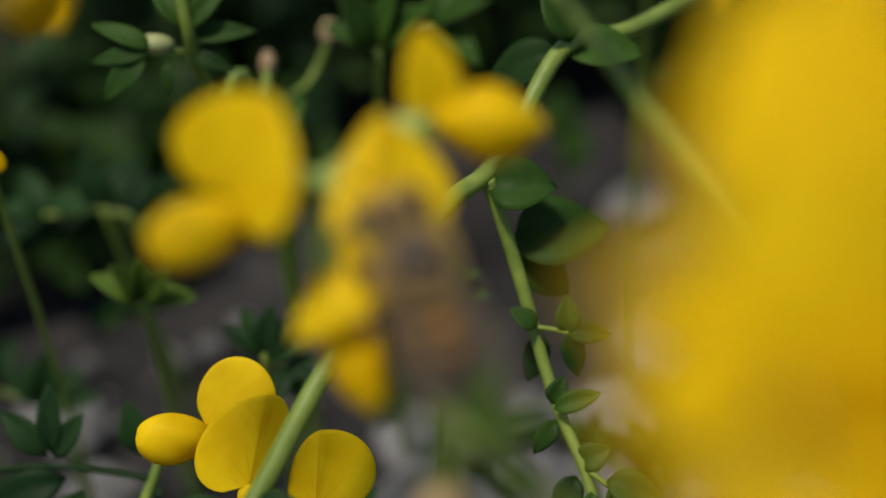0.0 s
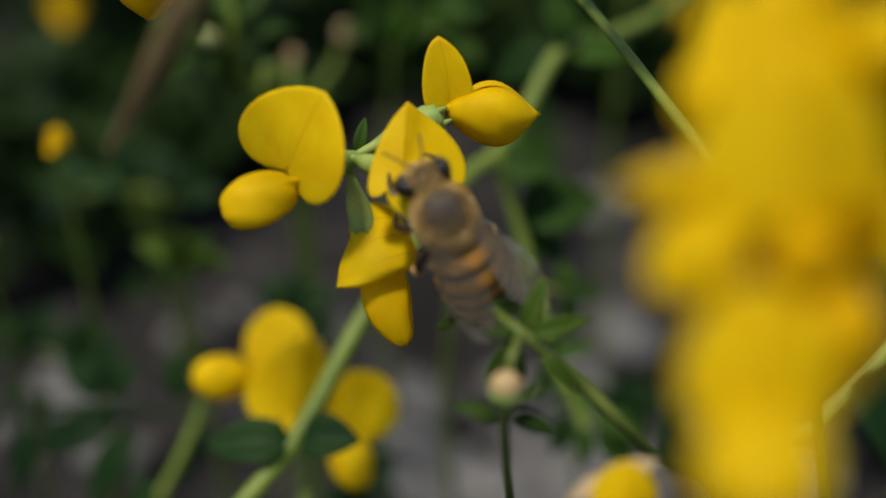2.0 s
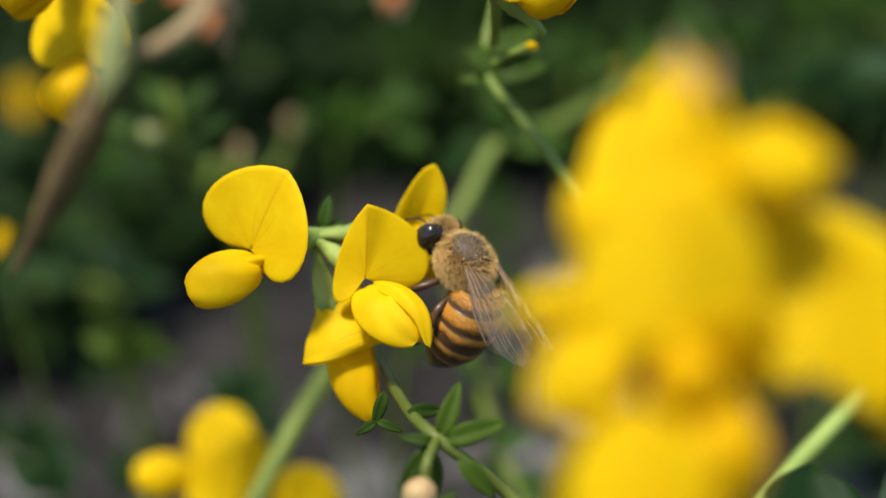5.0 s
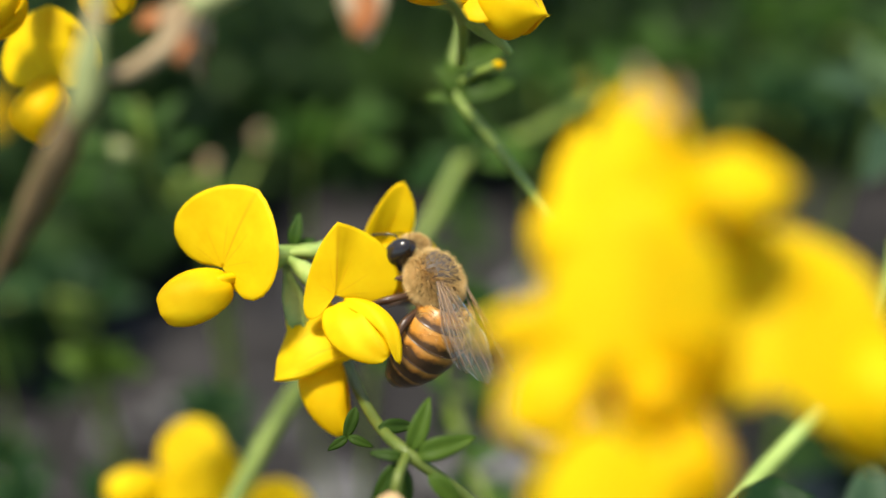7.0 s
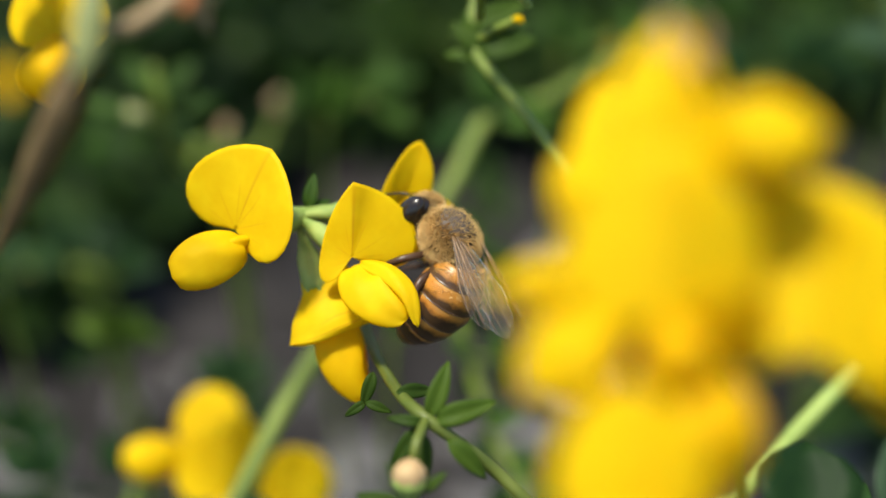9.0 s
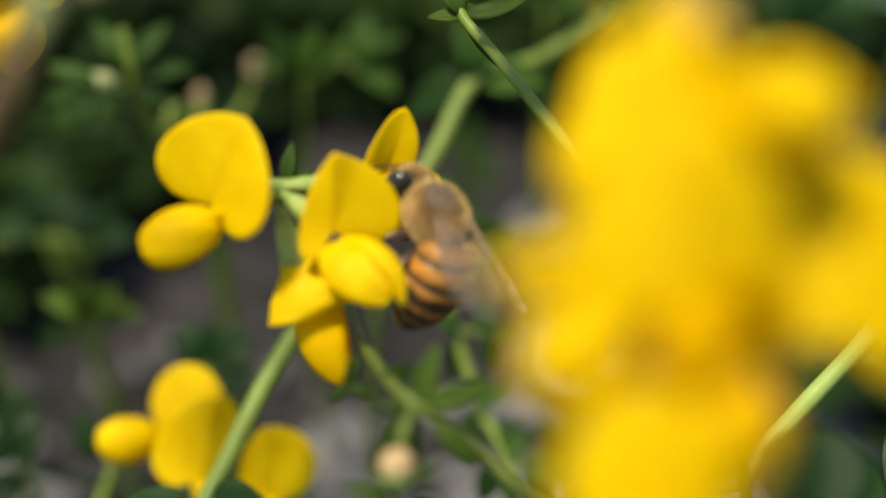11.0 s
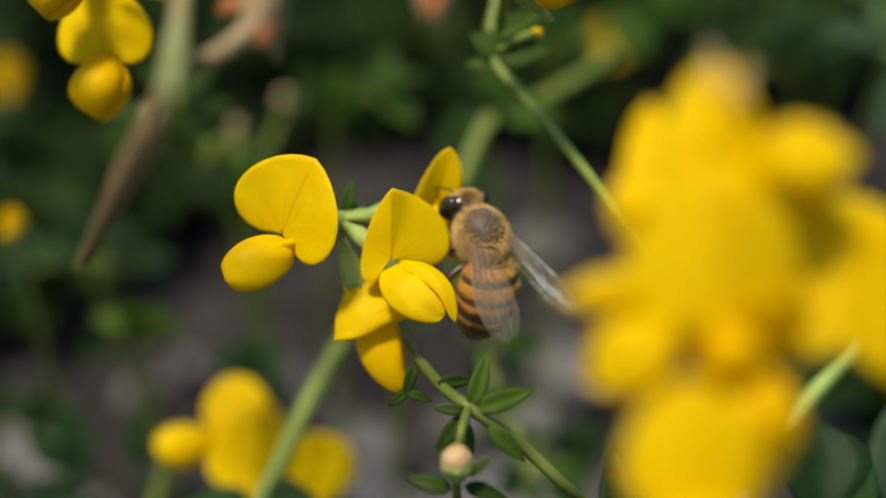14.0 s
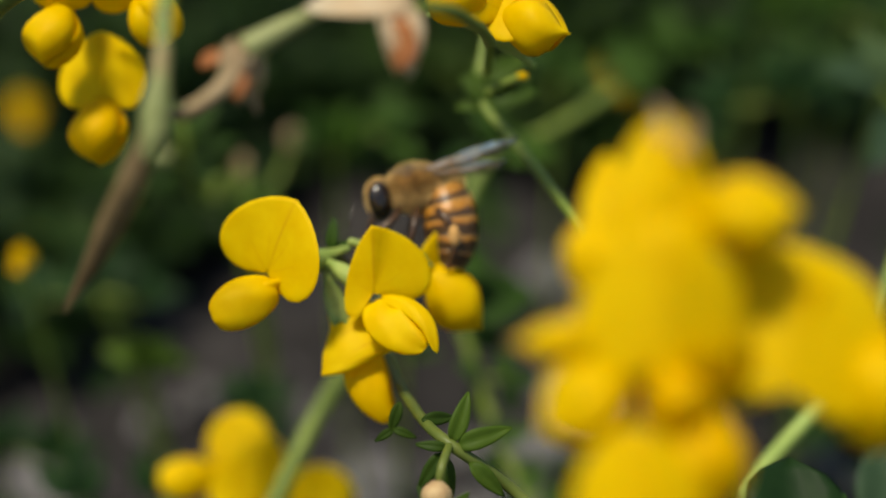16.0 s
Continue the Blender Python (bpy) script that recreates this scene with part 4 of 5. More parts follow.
ground_sprig((11.1, 25.4, -171.0), [((0, 0, 0), (0.2, 0.9, 0.4), 8, 5), ((7, 1, 0), (0.9, 0.5, 0.3), 8, 4)], LEAF, "green trefoil sprig far behind")
ground_sprig((41.9, 24.7, -180.5), [((0, 0, 0), (0.2, 0.9, 0.4), 10, 5), ((-8, -1, 0), (-0.9, 0.5, 0.3), 9, 4)], LEAF_DARK, "green trefoil sprig far behind")
ground_sprig((42.0, 21.2, -142.5), [((0, 0, 0), (-0.4, 0.9, 0.4), 9, 3), ((2, -3, 0), (0.3, -0.9, 0.3), 9, 3)], LEAF_GREY, "grey-green trefoil sprig with broad leaves")
ground_sprig((50.0, 37.1, -190.0), [((0, 0, 0), (-0.3, 0.9, 0.4), 9, 5), ((6, -2, 0), (0.8, 0.4, 0.4), 8, 4)], LEAF, "green trefoil sprig far out on the soil")
ground_sprig((41.9, 38.7, -200.0), [((0, 0, 0), (0.2, 0.9, 0.4), 9, 5)], LEAF, "green trefoil sprig far out on the soil")
ground_sprig((32.8, 32.0, -190.0), [((0, 0, 0), (-0.2, 0.9, 0.5), 8, 5), ((-5, 1, 0), (-0.8, 0.5, 0.4), 8, 4)], LEAF, "green trefoil sprig far out on the soil")
ground_sprig((43.3, 28.7, -185.0), [((0, 0, 0), (0.4, 0.8, 0.4), 8, 4)], LEAF, "green trefoil sprig far out on the soil")
rng = random.Random(11)
for k in range(22):
    gx, gy, gh = rng.uniform(-75, 60), rng.uniform(178, 275), rng.uniform(10, 32)
    q = FRAME.inverted() @ Vector((gx / 1000, gy / 1000, gh / 1000)) * 1000
    ground_sprig(tuple(q), [((0, 0, 0), (rng.uniform(-0.5, 0.5), 0.6, 0.7), rng.uniform(5, 8), 5), ((rng.uniform(-5, 5), -3, 1), (rng.uniform(-1, 1), 0.5, 0.6), rng.uniform(4, 7), 4)],
                 (LEAF, LEAF_PALE, LEAF_DARK)[k % 3], "small green trefoil sprig rising from grey soil")

# ---- yellow blossoms far behind ----
for k, (q, s) in enumerate((((-77.6, 11.5, -237.4), 1.0), ((-71.2, 9.4, -237.4), 0.9), ((-70.7, -0.8, -237.4), 0.9), ((-70.5, 26.3, -227.9), 0.7), ((26.6, 36.7, -246.9), 0.8), ((-43.1, 2.0, -140.0), 0.3), ((-53.2, -8.4, -150.0), 0.34))):
    gf = to_ground(q, 0, 6)
    far = thing("trefoil_blossom", gf, "small yellow trefoil blossom far behind in the shade", "flower", "trefoil blossoms")
    stem(far, [gf, tuple((Vector(gf) + Vector(q)) / 2 + Vector((1, 0, 0))), q], 0.3, STEM, gf)
    flower_at(far, gf, q, (0.3 - 0.2 * (k % 3), -0.5, 0.8), (0.1 * (k % 3), 0.9, 0.4), s, petals=(DEEP, DEEP))

# ---- stones ----
for k, (x, y, r) in enumerate(STONES):
    stone(x / 1000, y / 1000, r, k)


# ---- gravel ----
def gravel():
    """Loose pale grit and small stones on the soil, joined."""
    rng = random.Random(21)
    unit, faces = ball_mesh((0, 0, 0), (1, 1, 1), 6, 8)
    gv, gf = [], []
    for _ in range(800):
        y = 0.05 + rng.random() ** 0.9 * 0.17
        x = rng.gauss(-0.005, 0.06)
        r = 0.0007 + 0.0026 * rng.random() ** 3
        if noise.noise(Vector((x * 30, y * 30, 7.7))) + (0.14 - y) * 10 < rng.uniform(-0.3, 0.3):
            continue
        off = Vector((rng.uniform(0, 50), rng.uniform(0, 50), 0))
        m = Matrix.Translation((x, y, 0.0)) @ Euler((rng.uniform(-0.4, 0.4), rng.uniform(-0.4, 0.4), rng.uniform(0, 6.3))).to_matrix().to_4x4()
        o = len(gv)
        for p in unit:
            p = p * 1000
            q = p * (1 + 0.45 * noise.noise(p * 1.3 + off))
            gv.append(m @ Vector((q.x * r, q.y * r * 0.8, q.z * r * 0.6)))
        gf += [tuple(k + o for k in face) for face in faces]
    ob = link("gravel", gv, gf, GRIT, smooth=False)
    return tagged(ob, "loose pale grey grit scattered over the soil", "gravel", kind="stuff")


gravel()


# ---- foliage carpet far behind ----
def carpet():
    """Countless small leaves over the ground behind, joined."""
    rng = random.Random(5)
    base_v = [Vector(v) for v in leaf_mesh(7, 4)[0]]
    low_v, low_f, nv = [], [], 7
    keep_u, keep_v = (0, 3, 6, 8), (0, 3, 6)
    grid = [base_v[a * nv + b] for a in keep_u for b in keep_v]
    gf = [(a * 3 + b, a * 3 + b + 1, (a + 1) * 3 + b + 1, (a + 1) * 3 + b) for a in range(3) for b in range(2)]
    for k in range(25000):
        wide = 1.0 if k < 13000 else 3.2
        x, y = rng.gauss(0, 0.24 * wide), rng.gauss(0.27, 0.22 * wide)
        # The last term crowds in leaves that stand for shade on the soil.
        dense = 1.3 * noise.noise(Vector((x * 17, y * 17, 3.3))) + max(-0.5, min(0.4, (y - 0.215) * 5.0)) + 0.6 * math.exp(-((x - 0.02) ** 2 + (y - 0.26) ** 2) / 0.0012)
        if dense < 0.1 or math.hypot(x, y) < 0.1:
            continue
        z = rng.uniform(0.0, 0.045) * min(1, max(0.15, dense * 1.5))
        n_leaf = rng.choice((3, 5, 5))
        spin = rng.uniform(0, 6.28)
        size = rng.uniform(0.8, 1.4)
        for k in range(n_leaf):
            m = Matrix.Translation((x, y, z + 0.004)) @ Euler((rng.uniform(-0.1, 0.9), rng.uniform(-0.4, 0.4), spin + k * 1.2)).to_matrix().to_4x4() @ Matrix.Scale(size, 4)
            o = len(low_v)
            low_v += [m @ p for p in grid]
            low_f += [tuple(i + o for i in face) for face in gf]
    ob = link("foliage", low_v, low_f, FOLIAGE_SHADED)
    return tagged(ob, "dense low green trefoil foliage, shade put into its dark colour", "foliage", kind="stuff")


carpet()


# ---- honey bee; +y ahead, +z to the back ----
BEE_HAIR = plain_material("bee_hair", [(0.3, (0.42, 0.255, 0.072)), (0.7, (0.88, 0.63, 0.27))], 900, 0.7, 0.1)
BEE_BLACK = plain_material("bee_black", [(0.3, (0.008, 0.006, 0.005)), (0.7, (0.022, 0.016, 0.012))], 900, 0.22, 0.05, 0.0001, 0.6)
BEE_BROWN = plain_material("bee_brown", [(0.3, (0.03, 0.014, 0.007)), (0.7, (0.09, 0.045, 0.02))], 900, 0.35, 0.1, 0.0001, 0.5)
BEE_SHIELD = plain_material("bee_shield", [(0.3, (0.045, 0.03, 0.02)), (0.7, (0.12, 0.088, 0.062))], 1200, 0.6, 0.2, 0.0001, 0.5)
BEE_UNDER = plain_material("bee_under_fur", [(0.3, (0.06, 0.034, 0.013)), (0.7, (0.17, 0.10, 0.04))], 900, 0.8, 0.2)
VEIN = plain_material("wing_vein", [(0.3, (0.16, 0.09, 0.045)), (0.7, (0.30, 0.19, 0.10))], 900, 0.4)
POLLEN = plain_material("pollen_tan", [(0.3, (0.38, 0.19, 0.05)), (0.7, (0.58, 0.34, 0.12))], 1500, 0.9, 0.4)


def band_material(name, amber, dark_from):
    m, tree, s = material(name)
    uv = tree.nodes.new("ShaderNodeUVMap")
    sep = tree.nodes.new("ShaderNodeSeparateXYZ")
    tree.links.new(uv.outputs[0], sep.inputs[0])
    wob = node(tree, "ShaderNodeMath")
    wob.operation = "MULTIPLY_ADD"
    tree.links.new(noise_out(tree, 1500, 3), wob.inputs[0])
    wob.inputs[1].default_value = 0.5
    tree.links.new(sep.outputs[1], wob.inputs[2])
    col = ramp(tree, wob.outputs[0], [(0.22, (0.52, 0.29, 0.08)), (0.5, amber), (dark_from + 0.1, amber), (min(0.99, dark_from + 0.34), (0.05, 0.025, 0.011)), (1.0, (0.08, 0.042, 0.018))])
    tree.links.new(col, s.inputs["Base Color"])
    s.inputs["Roughness"].default_value = 0.36
    bump(tree, s, noise_out(tree, 2500, 2), 0.15, 0.0001)
    return m


BANDS = [band_material("bee_band_amber", (0.47, 0.20, 0.026), 0.64), band_material("bee_band_mixed", (0.45, 0.185, 0.024), 0.38), band_material("bee_band_dark", (0.36, 0.15, 0.024), 0.20)]


def membrane():
    m, tree, s = material("wing_membrane")
    clear = tree.nodes.new("ShaderNodeBsdfTransparent")
    clear.inputs[0].default_value = (0.985, 0.965, 0.935, 1)
    s.inputs["Base Color"].default_value = (0.90, 0.84, 0.74, 1)
    s.inputs["Roughness"].default_value = 0.16
    s.inputs["Specular IOR Level"].default_value = 0.9
    bump(tree, s, noise_out(tree, 700, 3), 0.5, 0.0002)
    mix = tree.nodes.new("ShaderNodeMixShader")
    mix.inputs[0].default_value = 0.03
    tree.links.new(clear.outputs[0], mix.inputs[1])
    tree.links.new(s.outputs[0], mix.inputs[2])
    gloss = node(tree, "ShaderNodeBsdfGlossy", Roughness=0.2, Color=(0.9, 0.82, 0.7, 1))
    b = node(tree, "ShaderNodeBump", Strength=0.6, Distance=0.0002)
    tree.links.new(noise_out(tree, 1100, 3), b.inputs["Height"])
    tree.links.new(b.outputs[0], gloss.inputs["Normal"])
    edge = node(tree, "ShaderNodeFresnel", IOR=1.16)
    tree.links.new(b.outputs[0], edge.inputs["Normal"])
    shine = tree.nodes.new("ShaderNodeMixShader")
    tree.links.new(edge.outputs[0], shine.inputs[0])
    tree.links.new(mix.outputs[0], shine.inputs[1])
    tree.links.new(gloss.outputs[0], shine.inputs[2])
    tree.links.new(shine.outputs[0], tree.nodes["Material Output"].inputs[0])
    return m


MEMBRANE = membrane()
bee = new("honey_bee")
bee.empty_display_size = 0.003
bee.scale = (0.98, 0.98, 0.98)
tagged(bee, "furry brown honey bee with banded abdomen clinging to a yellow flower", "bee")


def fur(name, centre, size, count, length, parent, seed, keep):
    """Fine hairs standing on an ellipsoid, joined."""
    rng = random.Random(seed)
    verts, faces = [], []
    while len(verts) < count * 5:
        d = Vector((rng.gauss(0, 1), rng.gauss(0, 1), rng.gauss(0, 1))).normalized()
        if not keep(d):
            continue
        p = Vector(centre) + Vector((d.x * size[0], d.y * size[1], d.z * size[2])) * 0.98
        n = Vector((d.x / size[0], d.y / size[1], d.z / size[2])).normalized()
        t = (n + Vector((rng.uniform(-0.5, 0.5), rng.uniform(-0.9, 0.2), rng.uniform(-0.5, 0.5)))).normalized()
        a = t.cross(Vector((0.3, 0.7, 0.2))).normalized() * 0.017
        b = t.cross(a).normalized() * 0.017
        l = length * rng.uniform(0.6, 1.15)
        o = len(verts)
        verts += [(p + a) / 1000, (p - a * 0.5 + b) / 1000, (p - a * 0.5 - b) / 1000, (p + t * l * 0.6 + n * l * 0.1 + a * 0.4) / 1000, (p + t * l) / 1000]
        faces += [(o, o + 1, o + 3), (o + 1, o + 2, o + 3), (o + 2, o, o + 3), (o, o + 3, o + 4), (o + 1, o + 4, o + 3)]
    return link(name, verts, faces, BEE_HAIR, parent, "short tawny fur", smooth=False)


thorax = link("thorax", *ball_mesh((0, 0, 0), (1.66, 1.9, 1.62)), BEE_UNDER, bee, "rounded thorax under tawny fur")
fur("fur", (0, 0, 0), (1.66, 1.9, 1.62), 14000, 0.5, thorax, 1, lambda d: (d.x / 0.84) ** 2 + ((d.y - 0.1) / 0.84) ** 2 > 0.9 + 0.3 * math.sin(9 * d.x + 31 * d.y) or d.z < 0.3 or math.sin(471 * d.x + 283 * d.y) > 0.93)
link("shield", *ball_mesh((0, 0.2, 0.45), (1.52, 1.62, 1.26)), BEE_SHIELD, thorax, "dark bare shield")
bee_head = link("head", *ball_mesh((0, 2.55, -0.75), (1.6, 0.95, 1.5), bend=lambda p: (p.x * (1 + 0.10 * p.z), p.y, p.z)), BEE_BLACK, bee, "dark head")
fur("fur", (0, 2.6, -0.5), (1.35, 0.9, 1.3), 2600, 0.32, bee_head, 2, lambda d: abs(d.x) < 0.6)
for sx in (-1, 1):
    link("eye", *ball_mesh((sx * 1.22, 2.7, -0.6), (0.58, 0.72, 1.15)), BEE_BLACK, bee_head, "glossy black compound eye")
    v, f = tube_mesh([mm(sx * 0.35, 3.4, -0.5), mm(sx * 0.65, 4.0, -0.55), mm(sx * 1.0, 4.6, -1.4), mm(sx * 1.2, 5.0, -2.3)], [r / 1000 for r in (0.075, 0.065, 0.07, 0.06)], 7, 4)
    link("antenna", v, f, BEE_BLACK, bee_head)
v, f = tube_mesh([mm(0, 3.1, -1.9), mm(0, 3.5, -2.6), mm(0, 3.4, -3.4)], [r / 1000 for r in (0.28, 0.18, 0.08)], 7, 4)
link("tongue", v, f, BEE_BROWN, bee_head)


def abdomen_axis(s):
    """The curled midline of the abdomen, s from 0 to 1: place and direction."""
    a = 0.1 + 0.66 * s
    r = 10.0
    return Vector((0, 0.1 - r * (math.sin(a) - math.sin(0.1)), -r * (math.cos(0.1) - math.cos(a)))), Vector((0, -math.cos(a), -math.sin(a)))


abdomen = link("abdomen", *ball_mesh((0, 0, 0), (0.75, 0.8, 0.8)), BEE_BROWN, bee, "curled abdomen with amber and black bands")
abdomen.matrix_basis = pose(0, -0.0019, -0.0002)
CUTS = (0.0, 0.17, 0.36, 0.55, 0.72, 0.88, 1.0)
for k in range(6):
    verts, faces, uvs = [], [], []
    rows, sides = 8, 22
    for i in range(rows + 1):
        s = CUTS[k] + (CUTS[k + 1] - CUTS[k]) * i / rows * (1.06 if k < 5 else 1.0)
        s = min(s, 1.0)
        q, d = abdomen_axis(s)
        r = 2.12 * max(0.02, math.sin(math.pi * (0.16 + 0.80 * s) ** 0.93)) ** 0.62 * (1 + 0.03 * math.sin(math.pi * i / rows)) + 0.05 * (i / rows)
        if i == rows and k == 5:
            r = 0.12
        a, b = Vector((1, 0, 0)), d.cross(Vector((1, 0, 0)))
        for j in range(sides):
            w = 2 * math.pi * j / sides
            verts.append((q + a * math.cos(w) * r + b * math.sin(w) * r * 0.92) / 1000)
            uvs.append((j / sides, i / rows))
    for i in range(rows):
        for j in range(sides):
            n = (j + 1) % sides
            faces.append((i * sides + j, i * sides + n, (i + 1) * sides + n, (i + 1) * sides + j))
    faces.append(tuple(range(sides)))
    faces.append(tuple(range(rows * sides + sides - 1, rows * sides - 1, -1)))
    link("segment", verts, faces, BANDS[0 if k < 2 else 1 if k < 4 else 2], abdomen, "", uvs)
for k, s in enumerate((0.06, 0.25, 0.44, 0.62)):
    q, d = abdomen_axis(s)
    fur("fur", q, (1.9 + 0.15 * min(k, 1), 0.6, 1.76 + 0.15 * min(k, 1)), 420 - 90 * k, 0.42 - 0.07 * k, abdomen, 7 + k, lambda d: d.z > -0.4)


def wing(sx, hinge, forward, length, width, name):
    def surface(u, v):
        w = width / 2 * (0.25 + 0.75 * min(1, u * 1.9) ** 0.8) * (max(0.0, 1 - max(0, (u - 0.62) / 0.38) ** 2.4) ** 0.5)
        return sx * (w * v + 0.25 * width * u), length * u, 0.10 * math.sin(7 * u + 4 * v) * u + 0.04 * math.sin(19 * u - 9 * v)
    v, f, uv = sheet(surface, 16, 11, 0.03)
    ob = link(name, v, f, MEMBRANE, bee, "clear membranous wing with brown veins", uv)
    ob.matrix_basis = Matrix.Translation(mm(*hinge)) @ aim(forward, (sx * 0.35, 0.1, 1))
    for lane in (-0.95, -0.55, -0.1, 0.45):
        pts = [Vector(surface(u, lane * (0.7 + 0.3 * u))) / 1000 for u in (0.02, 0.25, 0.5, 0.75, 0.93 if lane > -0.9 else 0.8)]
        vv, ff = tube_mesh(pts, [0.00007, 0.000045, 0.00003, 0.000025, 0.00002], 5, 3)
        link("vein", vv, ff, VEIN, ob)
    for ua, ub, la, lb in ((0.35, 0.45, -0.9, -0.1), (0.55, 0.6, -0.55, 0.45), (0.7, 0.66, -0.9, -0.1)):
        pts = [Vector(surface(ua, la)) / 1000, Vector(surface(ub, lb)) / 1000]
        vv, ff = tube_mesh(pts, [0.000022, 0.000022], 5, 3)
        link("vein", vv, ff, VEIN, ob)
    return ob


def wing_pose(sx, hinge, forward):
    return Matrix.Translation(mm(*hinge)) @ aim(forward, (sx * 0.35, 0.1, 1))


FORE_HINGE, HIND_HINGE = (1.25, -0.5, 1.1), (1.3, -1.2, 0.8)
WINGS = []
for sx in (-1, 1):
    WINGS.append((wing(sx, (sx * 1.25, -0.5, 1.1), (sx * 0.1, -1, 0.06), 7.3, 2.7, "forewing"), sx, FORE_HINGE, -0.14))
    WINGS.append((wing(sx, (sx * 1.3, -1.2, 0.8), (sx * 0.2, -0.95, -0.12), 5.4, 2.1, "hindwing"), sx, HIND_HINGE, -0.3))
# How far the wings stand out from the body, left and right, and how far they are raised.
SPREAD_ROWS = [(0.0, 0.05, 0.2, 0.0), (2.0, 0.05, 0.3, 0.0), (2.5, 0.32, 0.6, 0.25), (3.0, 0.3, 0.1, 0.75), (3.5, 0.2, 0.2, 0.35), (4.0, 0.1, 0.12, 0.05), (7.0, 0.1, 0.2, 0.0), (10.0, 0.1, 0.12, 0.0),
               (12.5, 0.05, 0.18, 0.0), (13.0, 0.05, 0.25, 0.0), (14.0, 0.1, 0.6, 0.0), (14.5, 0.1, 0.6, 0.0), (15.0, 0.1, 0.3, 0.0), (15.5, 0.1, 0.3, 0.1), (16.0, 0.05, 0.05, 0.35)]


def leg(points, radii, name, mat=BEE_BROWN):
    v, f = tube_mesh([mm(*q) for q in points], [r / 1000 for r in radii], 8, 4)
    return link(name, v, f, mat, bee, "jointed dark brown leg")


for sx in (-1, 1):
    leg([(sx * 0.8, 1.2, -1.4), (sx * 1.6, 1.9, -2.3), (sx * 1.7, 2.9, -2.9), (sx * 1.4, 3.5, -3.8), (sx * 1.2, 3.7, -4.4)], (0.2, 0.24, 0.17, 0.12, 0.07), "foreleg")
    leg([(sx * 1.0, 0.0, -1.5), (sx * 2.1, 0.3, -2.4), (sx * 2.4, 0.7, -3.6), (sx * 2.0, 1.2, -4.6), (sx * 1.8, 1.4, -5.2)], (0.22, 0.25, 0.19, 0.13, 0.07), "middle_leg")
    hind = leg([(sx * 1.0, -1.2, -1.5), (sx * 2.2, -1.6, -2.2), (sx * 2.5, -2.2, -3.2), (sx * 2.3, -2.2, -4.6), (sx * 2.0, -1.9, -5.6), (sx * 1.8, -1.6, -6.2)], (0.24, 0.28, 0.24, 0.34, 0.2, 0.08), "hind_leg")
    link("pollen_basket", *ball_mesh((sx * 2.6, -2.3, -3.8), (0.38, 0.44, 0.8), 10, 12), POLLEN, hind, "tan pollen load")

# The abdomen's curl under the body, in degrees.
CURL_ROWS = [(0.0, 20), (2.5, 20), (3.0, 30), (3.5, 50), (4.0, 56), (6.5, 52), (10.0, 60), (12.5, 38), (14.5, 40), (15.0, 54), (15.5, 78), (16.0, 66)]
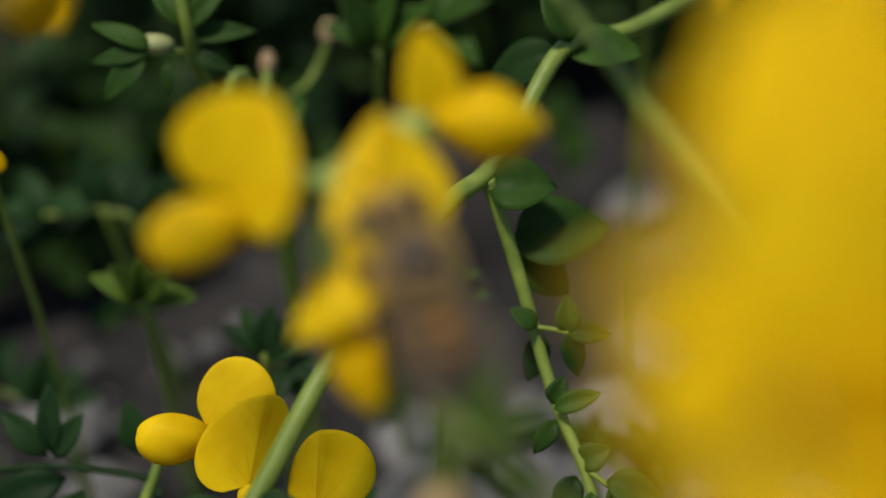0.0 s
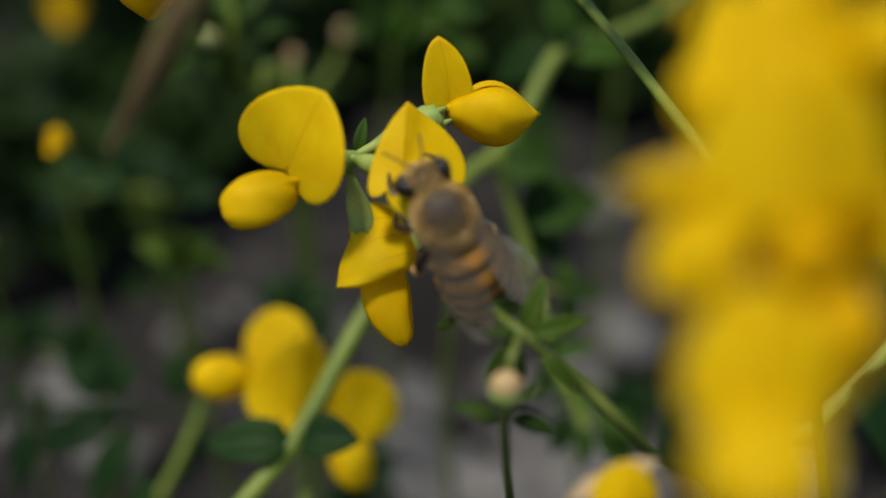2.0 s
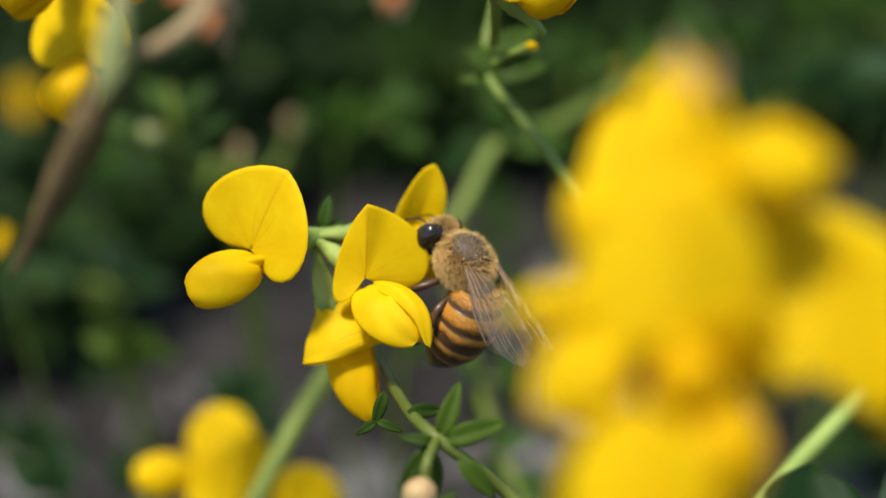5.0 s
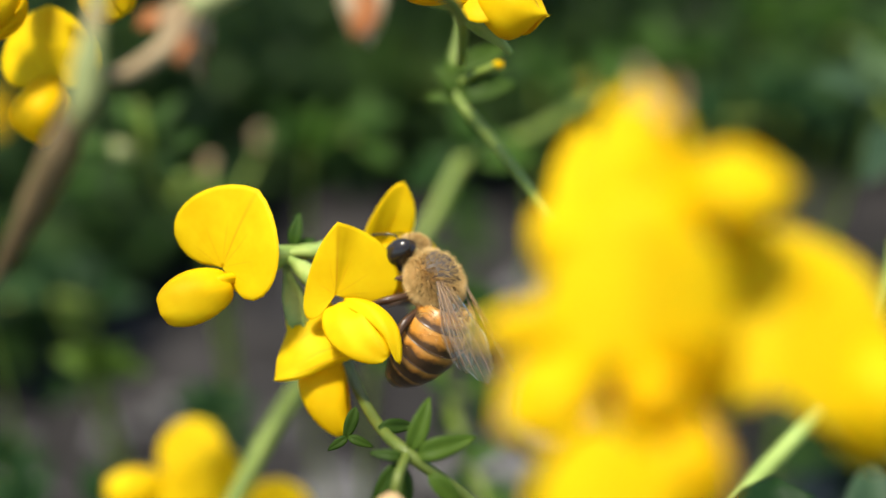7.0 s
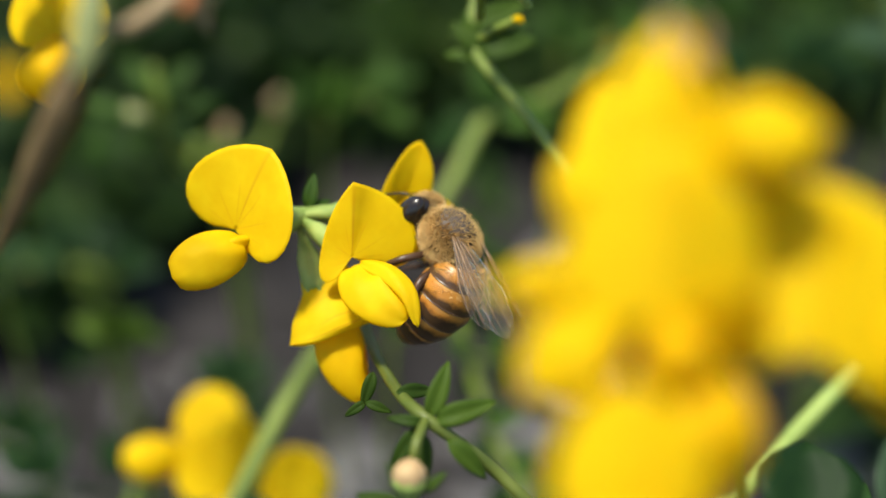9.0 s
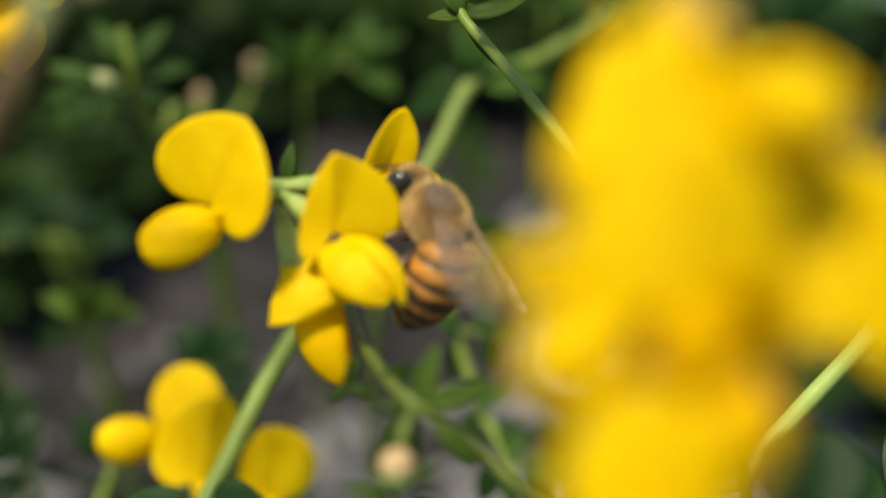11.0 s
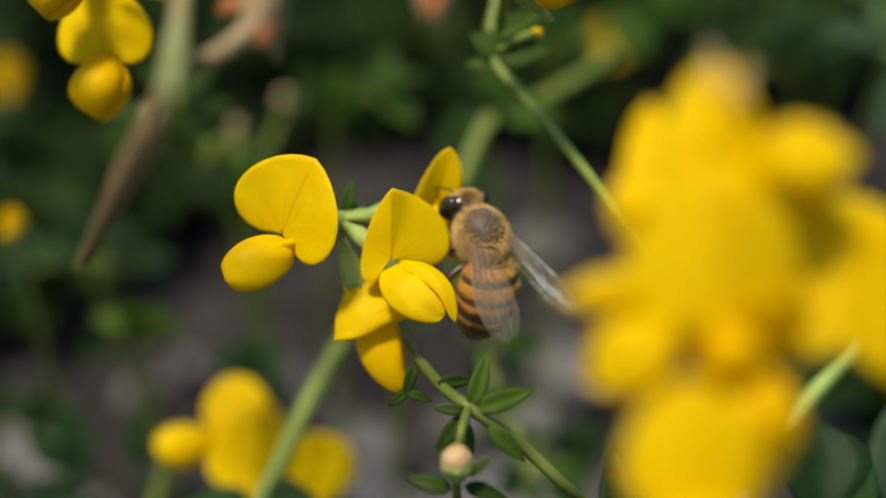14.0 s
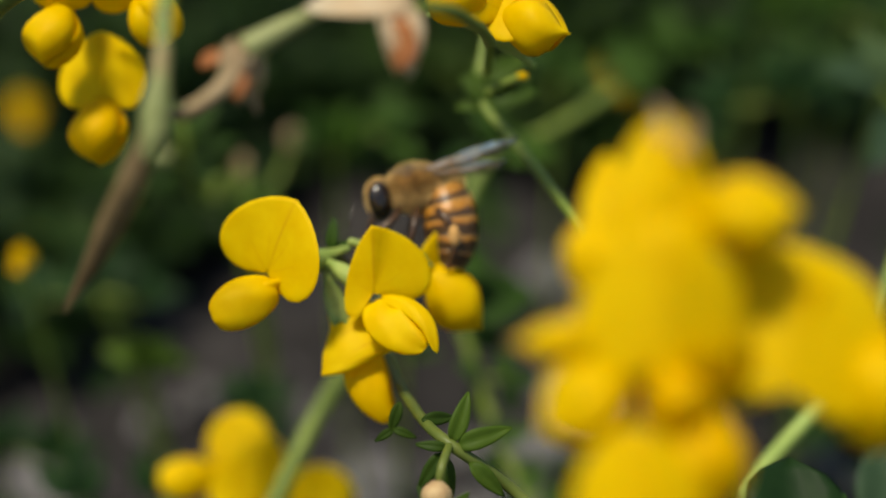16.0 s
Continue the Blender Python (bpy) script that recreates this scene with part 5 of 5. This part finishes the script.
BEE_ROWS = [
    (0.0, (-2.36, -2.17, -89.2), (-0.382, 0.924, 0.120), (0.28, -0.05, 1.00)),
    (0.5, (-2.89, -3.45, -89.2), (-0.410, 0.912, 0.120), (0.28, -0.05, 1.00)),
    (1.0, (-4.82, -2.85, -89.2), (-0.394, 0.919, 0.120), (0.28, -0.05, 1.00)),
    (1.5, (-5.14, -2.69, -89.2), (-0.233, 0.973, 0.120), (0.28, -0.05, 1.00)),
    (2.0, (-4.35, -3.17, -89.2), (-0.522, 0.853, 0.120), (0.20, -0.05, 1.00)),
    (2.5, (-2.45, -3.75, -88.60), (-0.300, 0.950, 0.100), (0.22, -0.05, 1.00)),
    (3.0, (1.22, -0.15, -90.40), (-0.245, 0.970, -0.100), (0.85, 0.05, 0.50)),
    (3.5, (2.13, 2.62, -94.98), (-0.595, 0.803, -0.150), (0.80, 0.40, 0.42)),
    (4.0, (1.33, 0.72, -94.98), (-0.603, 0.798, -0.200), (0.60, 0.40, 0.65)),
    (6.5, (1.42, 1.00, -94.98), (-0.569, 0.822, -0.250), (0.75, 0.35, 0.50)),
    (7.0, (1.37, 0.75, -94.98), (-0.544, 0.839, -0.250), (0.75, 0.35, 0.50)),
    (7.5, (1.49, 1.10, -94.98), (-0.612, 0.791, -0.250), (0.75, 0.35, 0.50)),
    (8.0, (1.28, 1.17, -94.98), (-0.625, 0.781, -0.250), (0.75, 0.35, 0.50)),
    (8.5, (1.19, 1.22, -94.98), (-0.656, 0.755, -0.250), (0.75, 0.35, 0.50)),
    (9.0, (1.15, 0.95, -94.98), (-0.572, 0.820, -0.300), (0.75, 0.38, 0.48)),
    (9.5, (1.11, 0.90, -94.98), (-0.539, 0.842, -0.300), (0.75, 0.38, 0.48)),
    (10.0, (1.14, 0.87, -94.98), (-0.567, 0.824, -0.300), (0.75, 0.38, 0.48)),
    (12.5, (1.02, 0.81, -95.93), (-0.419, 0.908, -0.300), (0.50, 0.35, 0.78)),
    (13.0, (1.10, 0.90, -95.93), (-0.379, 0.925, -0.300), (0.50, 0.35, 0.78)),
    (13.5, (1.29, 0.95, -95.93), (-0.394, 0.919, -0.300), (0.45, 0.35, 0.80)),
    (14.0, (1.18, 1.16, -95.93), (-0.387, 0.922, -0.300), (0.40, 0.35, 0.85)),
    (14.5, (1.16, 0.34, -95.93), (-0.308, 0.951, -0.300), (0.45, 0.35, 0.80)),
    (15.0, (3.68, 0.57, -96.88), (-0.660, 0.751, -0.100), (0.78, 0.42, 0.42)),
    (15.5, (1.41, 5.39, -99.72), (-1.000, -0.011, 0.100), (0.35, 0.88, 0.00)),
    (16.0, (-2.60, 7.35, -99.72), (-0.990, -0.110, 0.100), (0.35, 0.90, -0.05)),
]
HEAD_ROWS = [
    (0.0, -0.39, -0.51, -1.5),
    (0.5, -0.74, -1.95, -2.4),
    (1.0, -2.52, -1.52, 0.3),
    (1.5, -2.20, -1.66, -1.3),
    (2.0, -2.58, -1.87, -0.2),
    (2.5, -1.33, -1.45, 0.5),
    (3.0, -0.14, -0.26, -5.0),
    (3.5, -0.01, -0.00, -1.2),
    (4.0, 0.00, 0.00, 0.0),
    (15.0, 0.00, 0.00, 0.0),
    (15.5, 0.40, 0.03, -2.4),
    (16.0, -0.37, 0.19, 2.0),
]
# The side flower's place on its head, early and late: it sags once the bee hangs on it.
SIDE_EARLY = placed((1.7, 0.8, 0.0), (0.86, 0.50, -0.15), (-0.45, 0.83, 0.35))
SIDE_LATE = placed((1.4, -0.2, 0.0), (0.90, 0.10, -0.42), (0.1, 0.9, 0.4))
SIDE_LAST = placed((3.0, 0.1, 0.0), (0.84, -0.32, -0.42), (-0.1, 0.9, 0.25))
# The middle flower leans back a little too.
CENTRE_LATE = CENTRE_FLOWER.matrix_basis.copy()
CENTRE_EARLY = pose(0, 0, 0, -25, 0, 0) @ CENTRE_LATE


# The front blossom sways sideways, in millimetres at its top.
SWAY_ROWS = [(0.0, 1.3), (0.5, 0.5), (1.0, -0.6), (1.5, -0.3), (2.0, -0.5), (2.5, -0.6), (3.0, -0.1), (4.0, 0.0), (16.0, 0.0)]


def motions():
    walk(focus_mark, [(t, FRAME @ Matrix.Translation(mm(0, 0, z))) for t, z in FOCUS_ROWS])
    walk(head, [(t, FRAME @ Matrix.Translation(mm(*(Vector(NODE) + Vector((x, y, 0))))) @ pose(0, 0, 0, 0, 0, r)) for t, x, y, r in HEAD_ROWS])
    walk(SIDE_FLOWER, [(0.0, SIDE_EARLY), (2.6, SIDE_EARLY), (3.0, SIDE_EARLY.lerp(SIDE_LATE, 0.45)), (3.5, SIDE_LATE), (15.2, SIDE_LATE),
                       (15.6, SIDE_LATE.lerp(SIDE_LAST, 0.8)), (16.0, SIDE_LAST)])
    walk(CENTRE_FLOWER, [(0.0, CENTRE_EARLY), (2.5, CENTRE_EARLY), (3.0, CENTRE_EARLY.lerp(CENTRE_LATE, 0.9)), (3.5, CENTRE_LATE), (16.0, CENTRE_LATE)])
    for ob, sx, hinge, lift in WINGS:
        walk(ob, [(t, wing_pose(sx, (sx * hinge[0], hinge[1], hinge[2]), (sx * (left if sx < 0 else right), -1, lift + up))) for t, left, right, up in SPREAD_ROWS])
    walk(abdomen, [(t, pose(0, -0.0019, -0.0002, a, 0, 0)) for t, a in CURL_ROWS])
    walk(front, [(t, FRAME @ Matrix.Translation(mm(*front_foot)) @ pose(0, 0, 0, 0, 0, -math.degrees(x / (FN[1] - front_foot[1])))) for t, x in SWAY_ROWS])
    walk(bee, [(t, FRAME @ placed(p, f, u)) for t, p, f, u in BEE_ROWS])


motions()
